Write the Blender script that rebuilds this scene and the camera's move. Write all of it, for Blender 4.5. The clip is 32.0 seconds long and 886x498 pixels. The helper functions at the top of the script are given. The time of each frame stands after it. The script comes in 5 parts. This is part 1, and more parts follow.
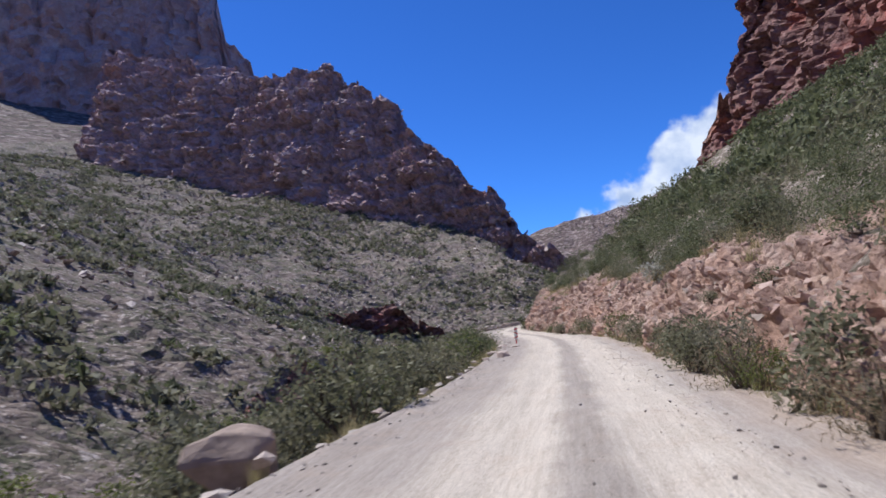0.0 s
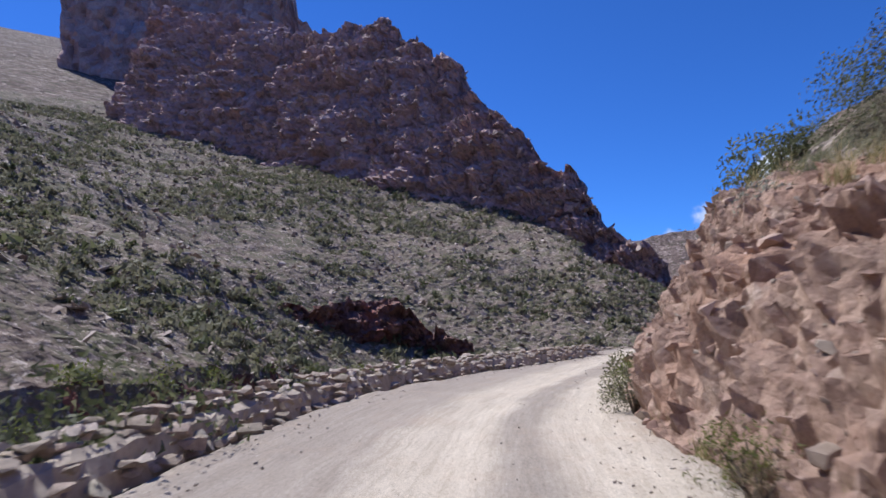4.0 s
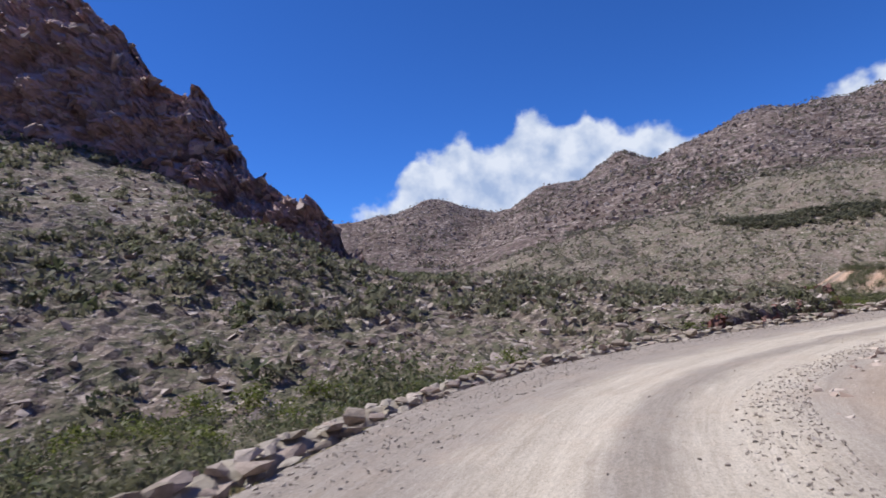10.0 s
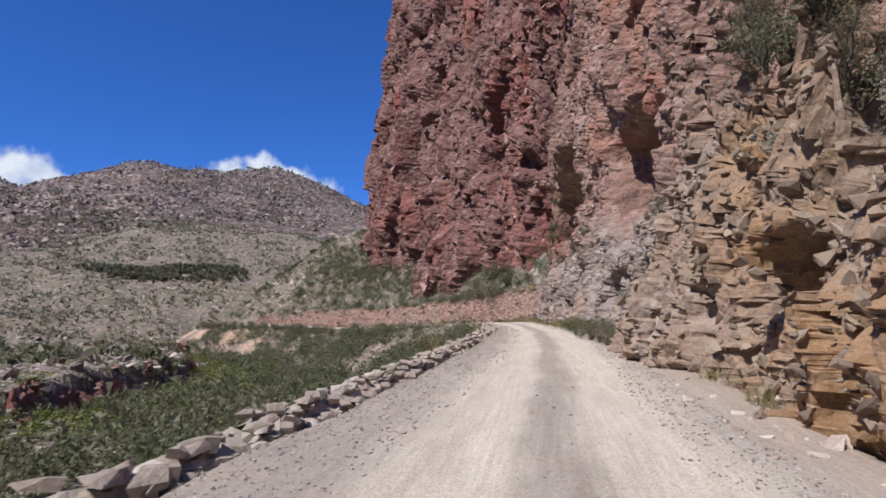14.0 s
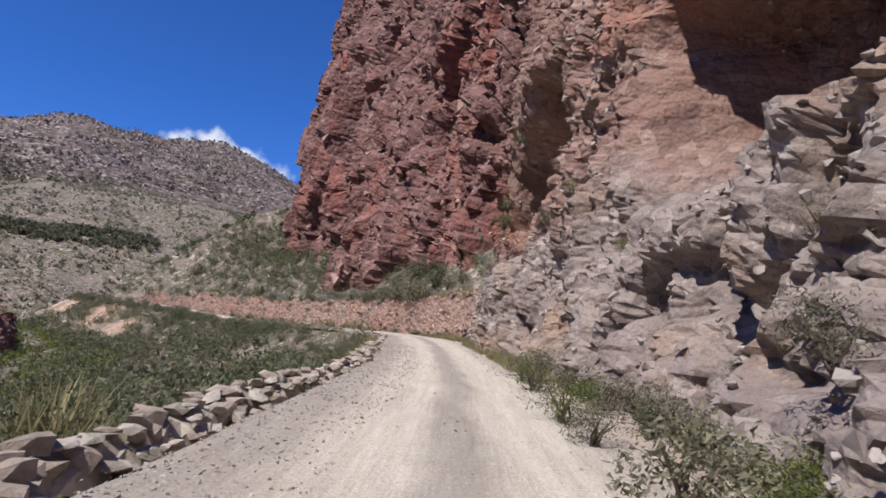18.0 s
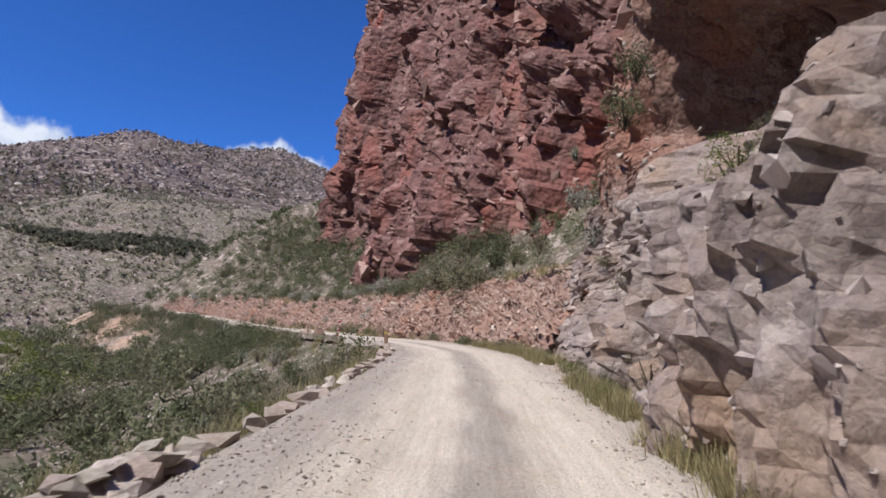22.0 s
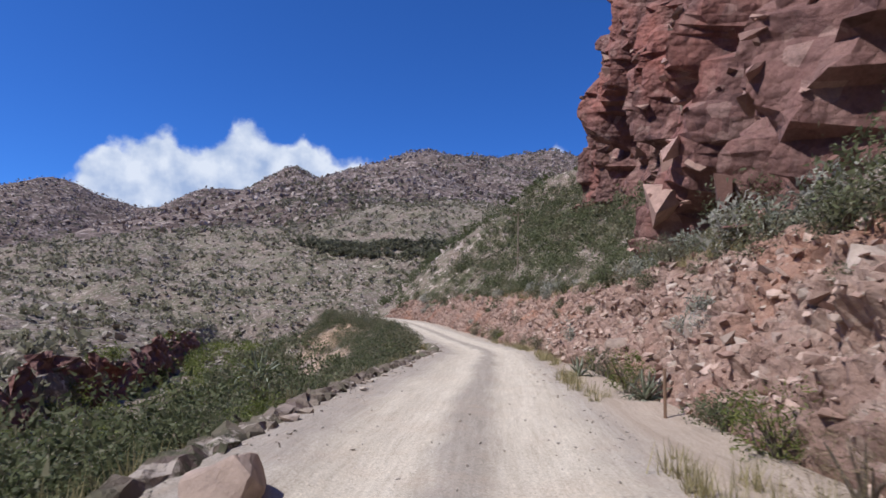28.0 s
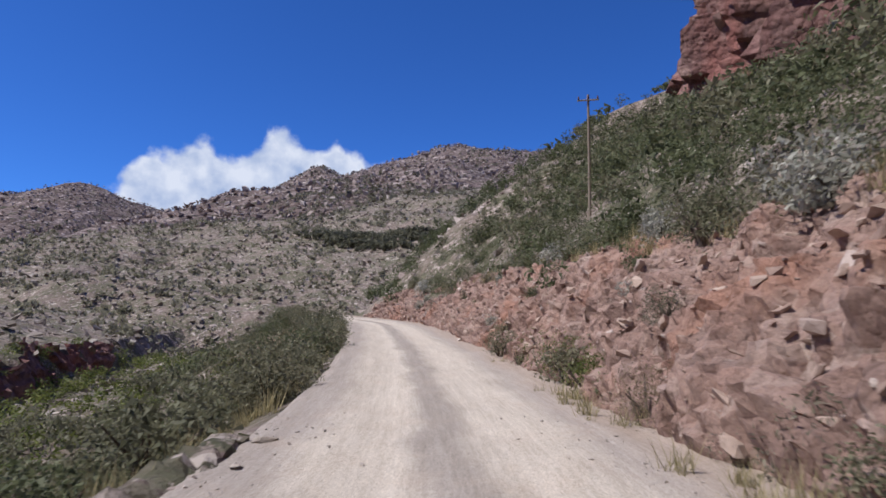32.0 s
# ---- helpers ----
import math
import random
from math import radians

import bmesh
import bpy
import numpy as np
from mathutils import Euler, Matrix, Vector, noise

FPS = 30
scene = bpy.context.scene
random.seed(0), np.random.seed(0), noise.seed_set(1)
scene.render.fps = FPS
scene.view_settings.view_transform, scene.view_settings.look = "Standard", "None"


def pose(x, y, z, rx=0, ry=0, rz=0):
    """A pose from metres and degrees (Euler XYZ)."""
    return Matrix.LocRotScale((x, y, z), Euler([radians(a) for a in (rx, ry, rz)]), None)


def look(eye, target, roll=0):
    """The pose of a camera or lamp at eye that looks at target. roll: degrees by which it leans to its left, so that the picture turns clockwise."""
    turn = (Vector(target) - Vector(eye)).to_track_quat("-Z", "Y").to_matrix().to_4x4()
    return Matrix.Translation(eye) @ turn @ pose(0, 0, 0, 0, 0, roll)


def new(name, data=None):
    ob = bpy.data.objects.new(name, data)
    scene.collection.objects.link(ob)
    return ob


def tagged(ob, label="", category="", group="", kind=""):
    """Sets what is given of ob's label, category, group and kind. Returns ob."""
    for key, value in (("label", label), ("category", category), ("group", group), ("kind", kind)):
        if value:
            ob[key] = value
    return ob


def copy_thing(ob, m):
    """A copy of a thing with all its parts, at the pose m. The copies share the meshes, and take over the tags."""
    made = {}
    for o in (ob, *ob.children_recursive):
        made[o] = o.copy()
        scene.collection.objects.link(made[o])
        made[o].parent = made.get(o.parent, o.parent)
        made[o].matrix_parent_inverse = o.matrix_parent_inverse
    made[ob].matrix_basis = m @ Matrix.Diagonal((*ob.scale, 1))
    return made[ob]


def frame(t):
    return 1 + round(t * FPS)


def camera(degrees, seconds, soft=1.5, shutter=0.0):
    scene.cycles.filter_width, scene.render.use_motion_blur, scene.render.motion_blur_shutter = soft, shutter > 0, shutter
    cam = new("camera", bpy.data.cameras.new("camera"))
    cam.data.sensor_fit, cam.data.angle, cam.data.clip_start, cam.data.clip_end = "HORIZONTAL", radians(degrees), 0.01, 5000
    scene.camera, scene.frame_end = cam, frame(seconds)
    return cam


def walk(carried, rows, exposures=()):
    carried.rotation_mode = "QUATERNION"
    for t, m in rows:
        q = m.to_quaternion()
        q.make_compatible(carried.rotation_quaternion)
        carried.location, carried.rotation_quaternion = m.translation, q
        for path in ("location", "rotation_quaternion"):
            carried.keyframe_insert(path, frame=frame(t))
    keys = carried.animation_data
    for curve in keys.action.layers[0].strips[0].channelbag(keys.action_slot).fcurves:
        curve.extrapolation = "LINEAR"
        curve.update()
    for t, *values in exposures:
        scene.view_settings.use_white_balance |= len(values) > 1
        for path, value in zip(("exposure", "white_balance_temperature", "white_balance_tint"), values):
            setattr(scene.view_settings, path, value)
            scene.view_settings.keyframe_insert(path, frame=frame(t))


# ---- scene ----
cam = camera(71.4, 32.0, soft=1.6, shutter=0.14)
PATH = [
    (0, (0.00, 0.00, 0.00), (-0.00, 9.97, 0.84), -6.0),
    (0.5, (1.38, 8.38, -0.39), (2.49, 18.29, 0.33), -4.4),
    (1, (3.08, 16.81, -0.78), (4.24, 26.72, -0.08), -2.3),
    (1.5, (4.52, 24.93, -1.14), (5.48, 34.86, -0.44), -0.6),
    (2, (5.64, 32.82, -1.36), (6.35, 42.78, -0.69), 0.2),
    (2.5, (6.49, 40.47, -1.74), (6.74, 50.45, -1.14), -0.0),
    (3, (6.92, 47.84, -2.04), (6.73, 57.80, -1.20), 0.1),
    (3.5, (7.02, 54.88, -2.31), (6.28, 64.80, -1.30), -0.1),
    (4, (6.83, 61.56, -2.55), (5.57, 71.42, -1.48), -1.3),
    (4.5, (6.49, 67.86, -2.74), (5.15, 77.72, -1.68), -4.1),
    (5, (6.34, 73.82, -2.84), (6.12, 83.77, -1.86), -5.6),
    (5.5, (7.22, 79.43, -2.94), (9.06, 89.23, -2.19), -5.2),
    (6, (9.73, 85.67, -3.19), (12.78, 95.17, -2.54), -2.3),
    (6.5, (12.48, 91.38, -3.35), (14.96, 101.05, -2.71), -0.1),
    (7, (13.75, 98.30, -3.62), (14.60, 108.23, -2.76), 1.0),
    (7.5, (14.35, 104.00, -3.98), (14.63, 113.98, -3.40), 0.8),
    (8, (14.75, 109.40, -4.42), (14.84, 119.38, -3.83), -1.1),
    (8.5, (15.37, 114.55, -4.79), (15.29, 124.51, -3.89), -3.7),
    (9, (15.99, 119.94, -4.88), (16.87, 129.87, -4.06), -5.0),
    (9.5, (17.38, 125.28, -4.97), (19.52, 135.02, -4.18), -5.4),
    (10, (19.35, 129.87, -5.15), (23.28, 139.04, -4.39), -5.0),
    (10.5, (21.90, 133.55, -5.33), (27.54, 141.78, -4.62), -4.3),
    (11, (26.05, 137.41, -5.54), (33.45, 144.09, -4.76), -3.6),
    (11.5, (30.79, 139.98, -5.65), (39.55, 144.72, -4.74), -3.0),
    (12, (34.08, 140.85, -5.67), (43.50, 144.06, -4.70), -2.1),
    (12.5, (34.29, 140.87, -5.68), (43.82, 143.74, -4.67), -1.9),
    (13, (33.87, 140.77, -5.67), (43.40, 143.60, -4.65), -2.0),
    (13.5, (33.87, 140.76, -5.66), (43.44, 143.48, -4.63), -2.1),
    (14, (35.21, 140.91, -5.66), (44.91, 143.07, -4.60), -1.4),
    (14.5, (38.00, 140.99, -5.62), (47.81, 142.57, -4.50), -0.2),
    (15, (41.04, 141.31, -5.61), (50.86, 142.80, -4.44), 1.7),
    (15.5, (44.48, 141.57, -5.65), (54.32, 142.98, -4.52), 3.8),
    (16, (47.42, 141.74, -5.62), (57.28, 143.01, -4.54), 1.6),
    (16.5, (49.97, 141.85, -5.56), (59.84, 143.02, -4.50), 0.6),
    (17, (52.22, 141.90, -5.49), (62.09, 143.07, -4.41), 1.9),
    (17.5, (54.28, 141.96, -5.43), (64.13, 143.19, -4.28), 5.2),
    (18, (56.23, 142.07, -5.39), (66.08, 143.37, -4.22), 5.2),
    (18.5, (58.17, 142.23, -5.39), (68.01, 143.63, -4.25), 5.2),
    (19, (60.36, 142.45, -5.41), (70.19, 143.93, -4.29), 5.1),
    (19.5, (63.15, 142.65, -5.36), (72.97, 144.25, -4.31), 4.9),
    (20, (66.00, 142.95, -5.35), (75.79, 144.74, -4.38), 4.6),
    (20.5, (68.99, 143.30, -5.29), (78.74, 145.33, -4.37), 4.4),
    (21, (72.09, 143.72, -5.27), (81.79, 145.92, -4.32), 3.7),
    (21.5, (75.13, 144.22, -5.28), (84.82, 146.47, -4.26), 2.9),
    (22, (78.17, 144.71, -5.27), (87.84, 147.01, -4.21), 2.8),
    (22.5, (81.25, 145.19, -5.24), (90.93, 147.48, -4.15), 2.8),
    (23, (84.40, 145.66, -5.20), (94.07, 147.93, -4.09), 2.6),
    (23.5, (87.56, 146.18, -5.21), (97.21, 148.55, -4.10), 3.2),
    (24, (90.92, 146.84, -5.22), (100.52, 149.43, -4.12), 4.5),
    (24.5, (94.43, 147.67, -5.22), (103.94, 150.55, -4.11), 5.5),
    (25, (97.73, 148.46, -5.15), (107.16, 151.60, -4.06), 5.0),
    (25.5, (101.16, 149.45, -5.20), (110.47, 152.96, -4.13), 3.2),
    (26, (104.32, 150.66, -5.26), (113.30, 154.93, -4.22), 1.4),
    (26.5, (106.58, 151.65, -5.19), (115.11, 156.76, -4.14), 1.2),
    (27, (108.93, 153.54, -5.23), (116.99, 159.37, -4.19), 0.4),
    (27.5, (111.43, 155.95, -5.32), (119.18, 162.19, -4.30), 0.3),
    (28, (114.01, 158.60, -5.43), (121.71, 164.91, -4.47), 1.2),
    (28.5, (116.64, 161.10, -5.53), (124.43, 167.31, -4.67), 2.9),
    (29, (119.41, 162.93, -5.60), (127.24, 169.08, -4.69), 1.8),
    (29.5, (122.20, 164.81, -5.66), (130.01, 170.97, -4.72), 1.0),
    (30, (125.30, 166.87, -5.74), (133.13, 173.03, -4.83), 0.7),
    (30.5, (128.51, 169.04, -5.83), (136.33, 175.20, -4.92), 0.7),
    (31, (132.62, 171.80, -5.89), (140.37, 178.05, -4.97), 0.4),
    (31.5, (137.18, 175.06, -6.06), (144.79, 181.47, -5.10), 0.9),
    (32, (141.56, 178.33, -6.20), (148.90, 185.05, -5.21), 0.5),
]
walk(cam, [(t, look(eye, target, roll)) for t, eye, target, roll in PATH], [(0, 0.14, 6050, 10), (8, 0.06, 6250, 11), (11.5, 0.0, 6300, 10), (14, 0.06, 6350, 10), (25, 0.1, 6300, 10), (28, 0.0, 6200, 10), (32, -0.04, 6200, 12)])

# ---- light ----
SUN = Vector((-0.62, 0.42, 1.1)).normalized()
sun = new("sun", bpy.data.lights.new("sun", "SUN"))
sun.data.energy, sun.data.angle, sun.data.color = 5.2, radians(0.53), (1.0, 0.95, 0.87)
sun.matrix_world = look(SUN * 900, (0, 0, 0))
world = bpy.data.worlds.new("sky")
scene.world = world
world.use_nodes = True
wn, wl = world.node_tree.nodes, world.node_tree.links
wn.clear()
sky = wn.new("ShaderNodeTexSky")
sky.sky_type, sky.sun_disc = "NISHITA", False
sky.sun_elevation = math.asin(SUN.z)
sky.sun_rotation = math.atan2(SUN.x, SUN.y)
sky.altitude, sky.air_density, sky.dust_density, sky.ozone_density = 900, 0.8, 0.0, 4.0
w_out, w_bg, w_cl, w_mix = (wn.new("ShaderNode" + k) for k in ("OutputWorld", "Background", "Background", "MixShader"))
w_bg.inputs["Strength"].default_value = 0.074
w_tint = wn.new("ShaderNodeMix")
w_tint.data_type, w_tint.blend_type = "RGBA", "MULTIPLY"
w_tint.inputs["Factor"].default_value, w_tint.inputs["B"].default_value = 1.0, (0.5, 1.02, 1.9, 1)
wl.new(sky.outputs[0], w_tint.inputs["A"])
wl.new(w_tint.outputs["Result"], w_bg.inputs["Color"])


def w_math(op, a, b=0.0):
    m = wn.new("ShaderNodeMath")
    m.operation = op
    for v, k in ((a, 0), (b, 1)):
        if isinstance(v, (int, float)):
            m.inputs[k].default_value = v
        else:
            wl.new(v, m.inputs[k])
    return m.outputs[0]


# cumulus clouds low over the far hills: their tops, in degrees, by bearing from north (0 to 90)
w_co, w_sep = wn.new("ShaderNodeTexCoord"), wn.new("ShaderNodeSeparateXYZ")
wl.new(w_co.outputs["Generated"], w_sep.inputs[0])
bearing = w_math("DIVIDE", w_math("ARCTAN2", w_sep.outputs[0], w_sep.outputs[1]), math.pi / 2)
rise = w_math("ARCSINE", w_sep.outputs[2])
tops = wn.new("ShaderNodeValToRGB")
CLOUD_TOPS = ((0, -4), (7, 2), (13, 5.6), (17, 9.2), (21, 11.7), (26, 13.6), (33, 16.2), (38, 14.8), (46, 12.0), (53, 9.5), (58, 14.6), (62, 15.2), (67, 12.5), (71, 9.0), (76, -4), (90, -4))
for k, (deg, top) in enumerate(CLOUD_TOPS):
    e = tops.color_ramp.elements[k] if k < 2 else tops.color_ramp.elements.new(deg / 90)
    e.position = deg / 90
for e, (deg, top) in zip(tops.color_ramp.elements, CLOUD_TOPS):
    e.position, v = deg / 90, (top + 5) / 25
    e.color = (v, v, v, 1)
tops.color_ramp.interpolation = "B_SPLINE"
wl.new(bearing, tops.inputs[0])
w_n1, w_n2 = wn.new("ShaderNodeTexNoise"), wn.new("ShaderNodeTexNoise")
for nd, sc in ((w_n1, 15), (w_n2, 26)):
    nd.inputs["Scale"].default_value, nd.inputs["Detail"].default_value, nd.inputs["Roughness"].default_value = sc, 5, 0.5
    wl.new(w_co.outputs["Generated"], nd.inputs["Vector"])
top_el = w_math("MULTIPLY", w_math("SUBTRACT", w_math("MULTIPLY", tops.outputs[0], 25), 5.0), math.pi / 180)
puff = w_math("MULTIPLY", w_math("SUBTRACT", w_n1.outputs[0], 0.5), 0.15)
depth = w_math("ADD", w_math("SUBTRACT", top_el, rise), puff)
w_clamp = wn.new("ShaderNodeMapRange")
w_clamp.interpolation_type = "SMOOTHSTEP"
w_clamp.inputs["From Min"].default_value, w_clamp.inputs["From Max"].default_value = -0.004, 0.022
wl.new(depth, w_clamp.inputs["Value"])
cloud_col = wn.new("ShaderNodeValToRGB")
cloud_col.color_ramp.elements[0].position, cloud_col.color_ramp.elements[0].color = 0.3, (0.42, 0.52, 0.72, 1)
cloud_col.color_ramp.elements[1].position, cloud_col.color_ramp.elements[1].color = 0.62, (0.84, 0.88, 0.95, 1)
wl.new(w_n2.outputs[0], cloud_col.inputs[0])
wl.new(cloud_col.outputs[0], w_cl.inputs["Color"])
w_cl.inputs["Strength"].default_value = 0.95
wl.new(w_math("MULTIPLY", w_clamp.outputs[0], 0.93), w_mix.inputs[0])
wl.new(w_bg.outputs[0], w_mix.inputs[1])
wl.new(w_cl.outputs[0], w_mix.inputs[2])
wl.new(w_mix.outputs[0], w_out.inputs["Surface"])


# ---- noise ----
def rnd(ix, iy, iz, seed):
    """Random numbers in 0..1 for whole-number places."""
    h = (ix.astype(np.int64) * 374761393 + iy.astype(np.int64) * 668265263 + iz.astype(np.int64) * 2147483647 + seed * 1274126177) & 0xFFFFFFFF
    h = ((h ^ (h >> 13)) * 1274126177) & 0xFFFFFFFF
    h = ((h ^ (h >> 16)) * 2246822519) & 0xFFFFFFFF
    return ((h ^ (h >> 15)) & 0xFFFFFF) / float(0x1000000)


def vnoise(p, seed=0):
    """Smooth noise in -1..1 at the places p (n, 3)."""
    i = np.floor(p)
    f = p - i
    f = f * f * f * (f * (f * 6 - 15) + 10)
    out = 0
    for dx in (0, 1):
        for dy in (0, 1):
            for dz in (0, 1):
                w = (f[:, 0] if dx else 1 - f[:, 0]) * (f[:, 1] if dy else 1 - f[:, 1]) * (f[:, 2] if dz else 1 - f[:, 2])
                out = out + w * rnd(i[:, 0] + dx, i[:, 1] + dy, i[:, 2] + dz, seed)
    return 2 * out - 1


def fbm(p, octaves=4, seed=0, gain=0.5):
    out, amp = 0, 1.0
    for k in range(octaves):
        out = out + amp * vnoise(p, seed + k)
        p, amp = p * 2.03 + 17.3, amp * gain
    return out


def blocks(p, seed=0, tilt=0.6):
    """Broken rock: each cell of a random mosaic stands out by its own amount and leans its own way. Returns about -1..1."""
    i = np.floor(p)
    best, val = np.full(len(p), 1e9), np.zeros(len(p))
    for dx in (-1, 0, 1):
        for dy in (-1, 0, 1):
            for dz in (-1, 0, 1):
                cx, cy, cz = i[:, 0] + dx, i[:, 1] + dy, i[:, 2] + dz
                ox = p[:, 0] - cx - rnd(cx, cy, cz, seed)
                oy = p[:, 1] - cy - rnd(cx, cy, cz, seed + 1)
                oz = p[:, 2] - cz - rnd(cx, cy, cz, seed + 2)
                d = ox * ox + oy * oy + oz * oz
                v = 2 * rnd(cx, cy, cz, seed + 3) - 1 + tilt * (ox * (2 * rnd(cx, cy, cz, seed + 4) - 1) + oy * (2 * rnd(cx, cy, cz, seed + 5) - 1) + oz * (2 * rnd(cx, cy, cz, seed + 6) - 1)) * 2
                near = d < best
                best[near], val[near] = d[near], v[near]
    return val


def line(points, step):
    """A smooth line through the points, sampled at even steps."""
    p = np.array(points, float)
    p = np.vstack([2 * p[0] - p[1], p, 2 * p[-1] - p[-2]])
    out = []
    for a, b, c, d in zip(p[:-3], p[1:-2], p[2:-1], p[3:]):
        t = np.linspace(0, 1, 40, endpoint=False)[:, None]
        out.append(0.5 * (2 * b + (c - a) * t + (2 * a - 5 * b + 4 * c - d) * t**2 + (3 * b - a - 3 * c + d) * t**3))
    out = np.vstack(out + [p[-2:-1]])
    s = np.r_[0, np.cumsum(np.linalg.norm(np.diff(out[:, :2], axis=0), axis=1))]
    at = np.arange(0, s[-1], step)
    return np.stack([np.interp(at, s, out[:, k]) for k in range(out.shape[1])], 1)


def nearest(xy, curve):
    """For each place: the index of the nearest sample of the curve, and the distance, positive to its right."""
    idx, dist = np.zeros(len(xy), int), np.zeros(len(xy))
    way = np.gradient(curve[:, :2], axis=0)
    way /= np.linalg.norm(way, axis=1)[:, None]
    rough = np.arange(0, len(curve), 12)
    close = np.arange(-14, 15)
    for a in range(0, len(xy), 20000):
        q = xy[a : a + 20000]
        d2 = ((q**2).sum(1)[:, None] + (curve[rough, :2] ** 2).sum(1)[None] - 2 * (q[:, :1] * curve[rough, 0][None] + q[:, 1:] * curve[rough, 1][None]))
        k = np.clip(rough[d2.argmin(1)][:, None] + close[None], 0, len(curve) - 1)
        d2 = (q[:, :1] - curve[k, 0]) ** 2 + (q[:, 1:] - curve[k, 1]) ** 2
        best = d2.argmin(1)
        row = np.arange(len(q))
        k = k[row, best]
        off = q - curve[k, :2]
        side = off[:, 0] * way[k, 1] - off[:, 1] * way[k, 0]
        idx[a : a + 20000], dist[a : a + 20000] = k, np.sqrt(d2[row, best]) * np.where(side >= 0, 1, -1)
    return idx, dist


def ramp(x, pairs):
    xs, ys = zip(*pairs)
    return np.interp(x, xs, ys)


def smooth(x, a, b):
    t = np.clip((x - a) / (b - a), 0, 1)
    return t * t * (3 - 2 * t)


# ---- materials ----
def material(name, build, rough=0.9, bump=0.0, bump_scale=4.0, spec=0.2, crag=0.0):
    m = bpy.data.materials.new(name)
    m.use_nodes = True
    n, l = m.node_tree.nodes, m.node_tree.links
    b = n["Principled BSDF"]
    b.inputs["Roughness"].default_value = rough
    b.inputs["Specular IOR Level"].default_value = spec
    tc = n.new("ShaderNodeTexCoord")
    l.new(build(n, l, tc.outputs["Object"]), b.inputs["Base Color"])
    if bump:
        t = n.new("ShaderNodeTexNoise")
        t.inputs["Scale"].default_value, t.inputs["Detail"].default_value, t.inputs["Roughness"].default_value = bump_scale, 8, 0.7
        l.new(tc.outputs["Object"], t.inputs["Vector"])
        u = n.new("ShaderNodeBump")
        u.inputs["Distance"].default_value = bump
        l.new(t.outputs["Fac"], u.inputs["Height"])
        if crag:
            # broken facets too small for the mesh
            for k, (sc, dist) in enumerate(((crag, 0.26), (crag * 2.7, 0.1))):
                v, w = n.new("ShaderNodeTexVoronoi"), n.new("ShaderNodeBump")
                v.inputs["Scale"].default_value = sc
                l.new(tc.outputs["Object"], v.inputs["Vector"])
                w.inputs["Distance"].default_value = dist / crag
                l.new(v.outputs["Distance"], w.inputs["Height"])
                w.invert = True
                if k:
                    l.new(last.outputs["Normal"], w.inputs["Normal"])
                last = w
            l.new(last.outputs["Normal"], u.inputs["Normal"])
        l.new(u.outputs["Normal"], b.inputs["Normal"])
    return m


def noise_fac(n, l, vec, scale, detail=6, rough=0.6, stretch=None):
    if stretch:
        mp = n.new("ShaderNodeMapping")
        mp.inputs["Scale"].default_value = stretch
        l.new(vec, mp.inputs["Vector"])
        vec = mp.outputs["Vector"]
    t = n.new("ShaderNodeTexNoise")
    t.inputs["Scale"].default_value, t.inputs["Detail"].default_value, t.inputs["Roughness"].default_value = scale, detail, rough
    l.new(vec, t.inputs["Vector"])
    return t.outputs["Fac"]


def cell_fac(n, l, vec, scale, stretch=None):
    if stretch:
        mp = n.new("ShaderNodeMapping")
        mp.inputs["Scale"].default_value = stretch
        l.new(vec, mp.inputs["Vector"])
        vec = mp.outputs["Vector"]
    t = n.new("ShaderNodeTexVoronoi")
    t.inputs["Scale"].default_value = scale
    l.new(vec, t.inputs["Vector"])
    s = n.new("ShaderNodeSeparateColor")
    l.new(t.outputs["Color"], s.inputs[0])
    return s.outputs[0]


def colours(n, l, fac, stops):
    r = n.new("ShaderNodeValToRGB")
    e = r.color_ramp.elements
    while len(e) < len(stops):
        e.new(0.5)
    for k, (p, c) in enumerate(stops):
        e[k].position, e[k].color = p, (*c, 1)
    l.new(fac, r.inputs["Fac"])
    return r.outputs["Color"]


def mixed(n, l, fac, a, b, mode="MIX"):
    m = n.new("ShaderNodeMix")
    m.data_type, m.blend_type = "RGBA", mode
    if isinstance(fac, float):
        m.inputs["Factor"].default_value = fac
    else:
        l.new(fac, m.inputs["Factor"])
    for v, s in ((a, m.inputs["A"]), (b, m.inputs["B"])):
        if isinstance(v, tuple):
            s.default_value = (*v, 1)
        else:
            l.new(v, s)
    return m.outputs["Result"]


def sharp(n, l, fac, lo, hi):
    m = n.new("ShaderNodeMapRange")
    m.inputs["From Min"].default_value, m.inputs["From Max"].default_value = lo, hi
    l.new(fac, m.inputs["Value"])
    return m.outputs["Result"]


def rock_colours(main, dark, pale, stain, scale=1.0, upright=0.6):
    def build(n, l, vec):
        a = colours(n, l, noise_fac(n, l, vec, 0.35 * scale, 8, 0.65, (1, 1, upright)), ((0.3, dark), (0.5, main), (0.72, pale)))
        c = colours(n, l, cell_fac(n, l, vec, 1.6 * scale), ((0.0, dark), (0.35, main), (0.8, main), (1.0, pale)))
        m = mixed(n, l, 0.55, a, c)
        m = mixed(n, l, sharp(n, l, noise_fac(n, l, vec, 0.12 * scale, 5, 0.6, (1, 1, upright / 0.6)), 0.52, 0.66), m, stain)
        return mixed(n, l, sharp(n, l, noise_fac(n, l, vec, 9 * scale, 6, 0.7), 0.25, 0.8), mixed(n, l, 0.45, m, (0.02, 0.015, 0.012)), m)
    return build


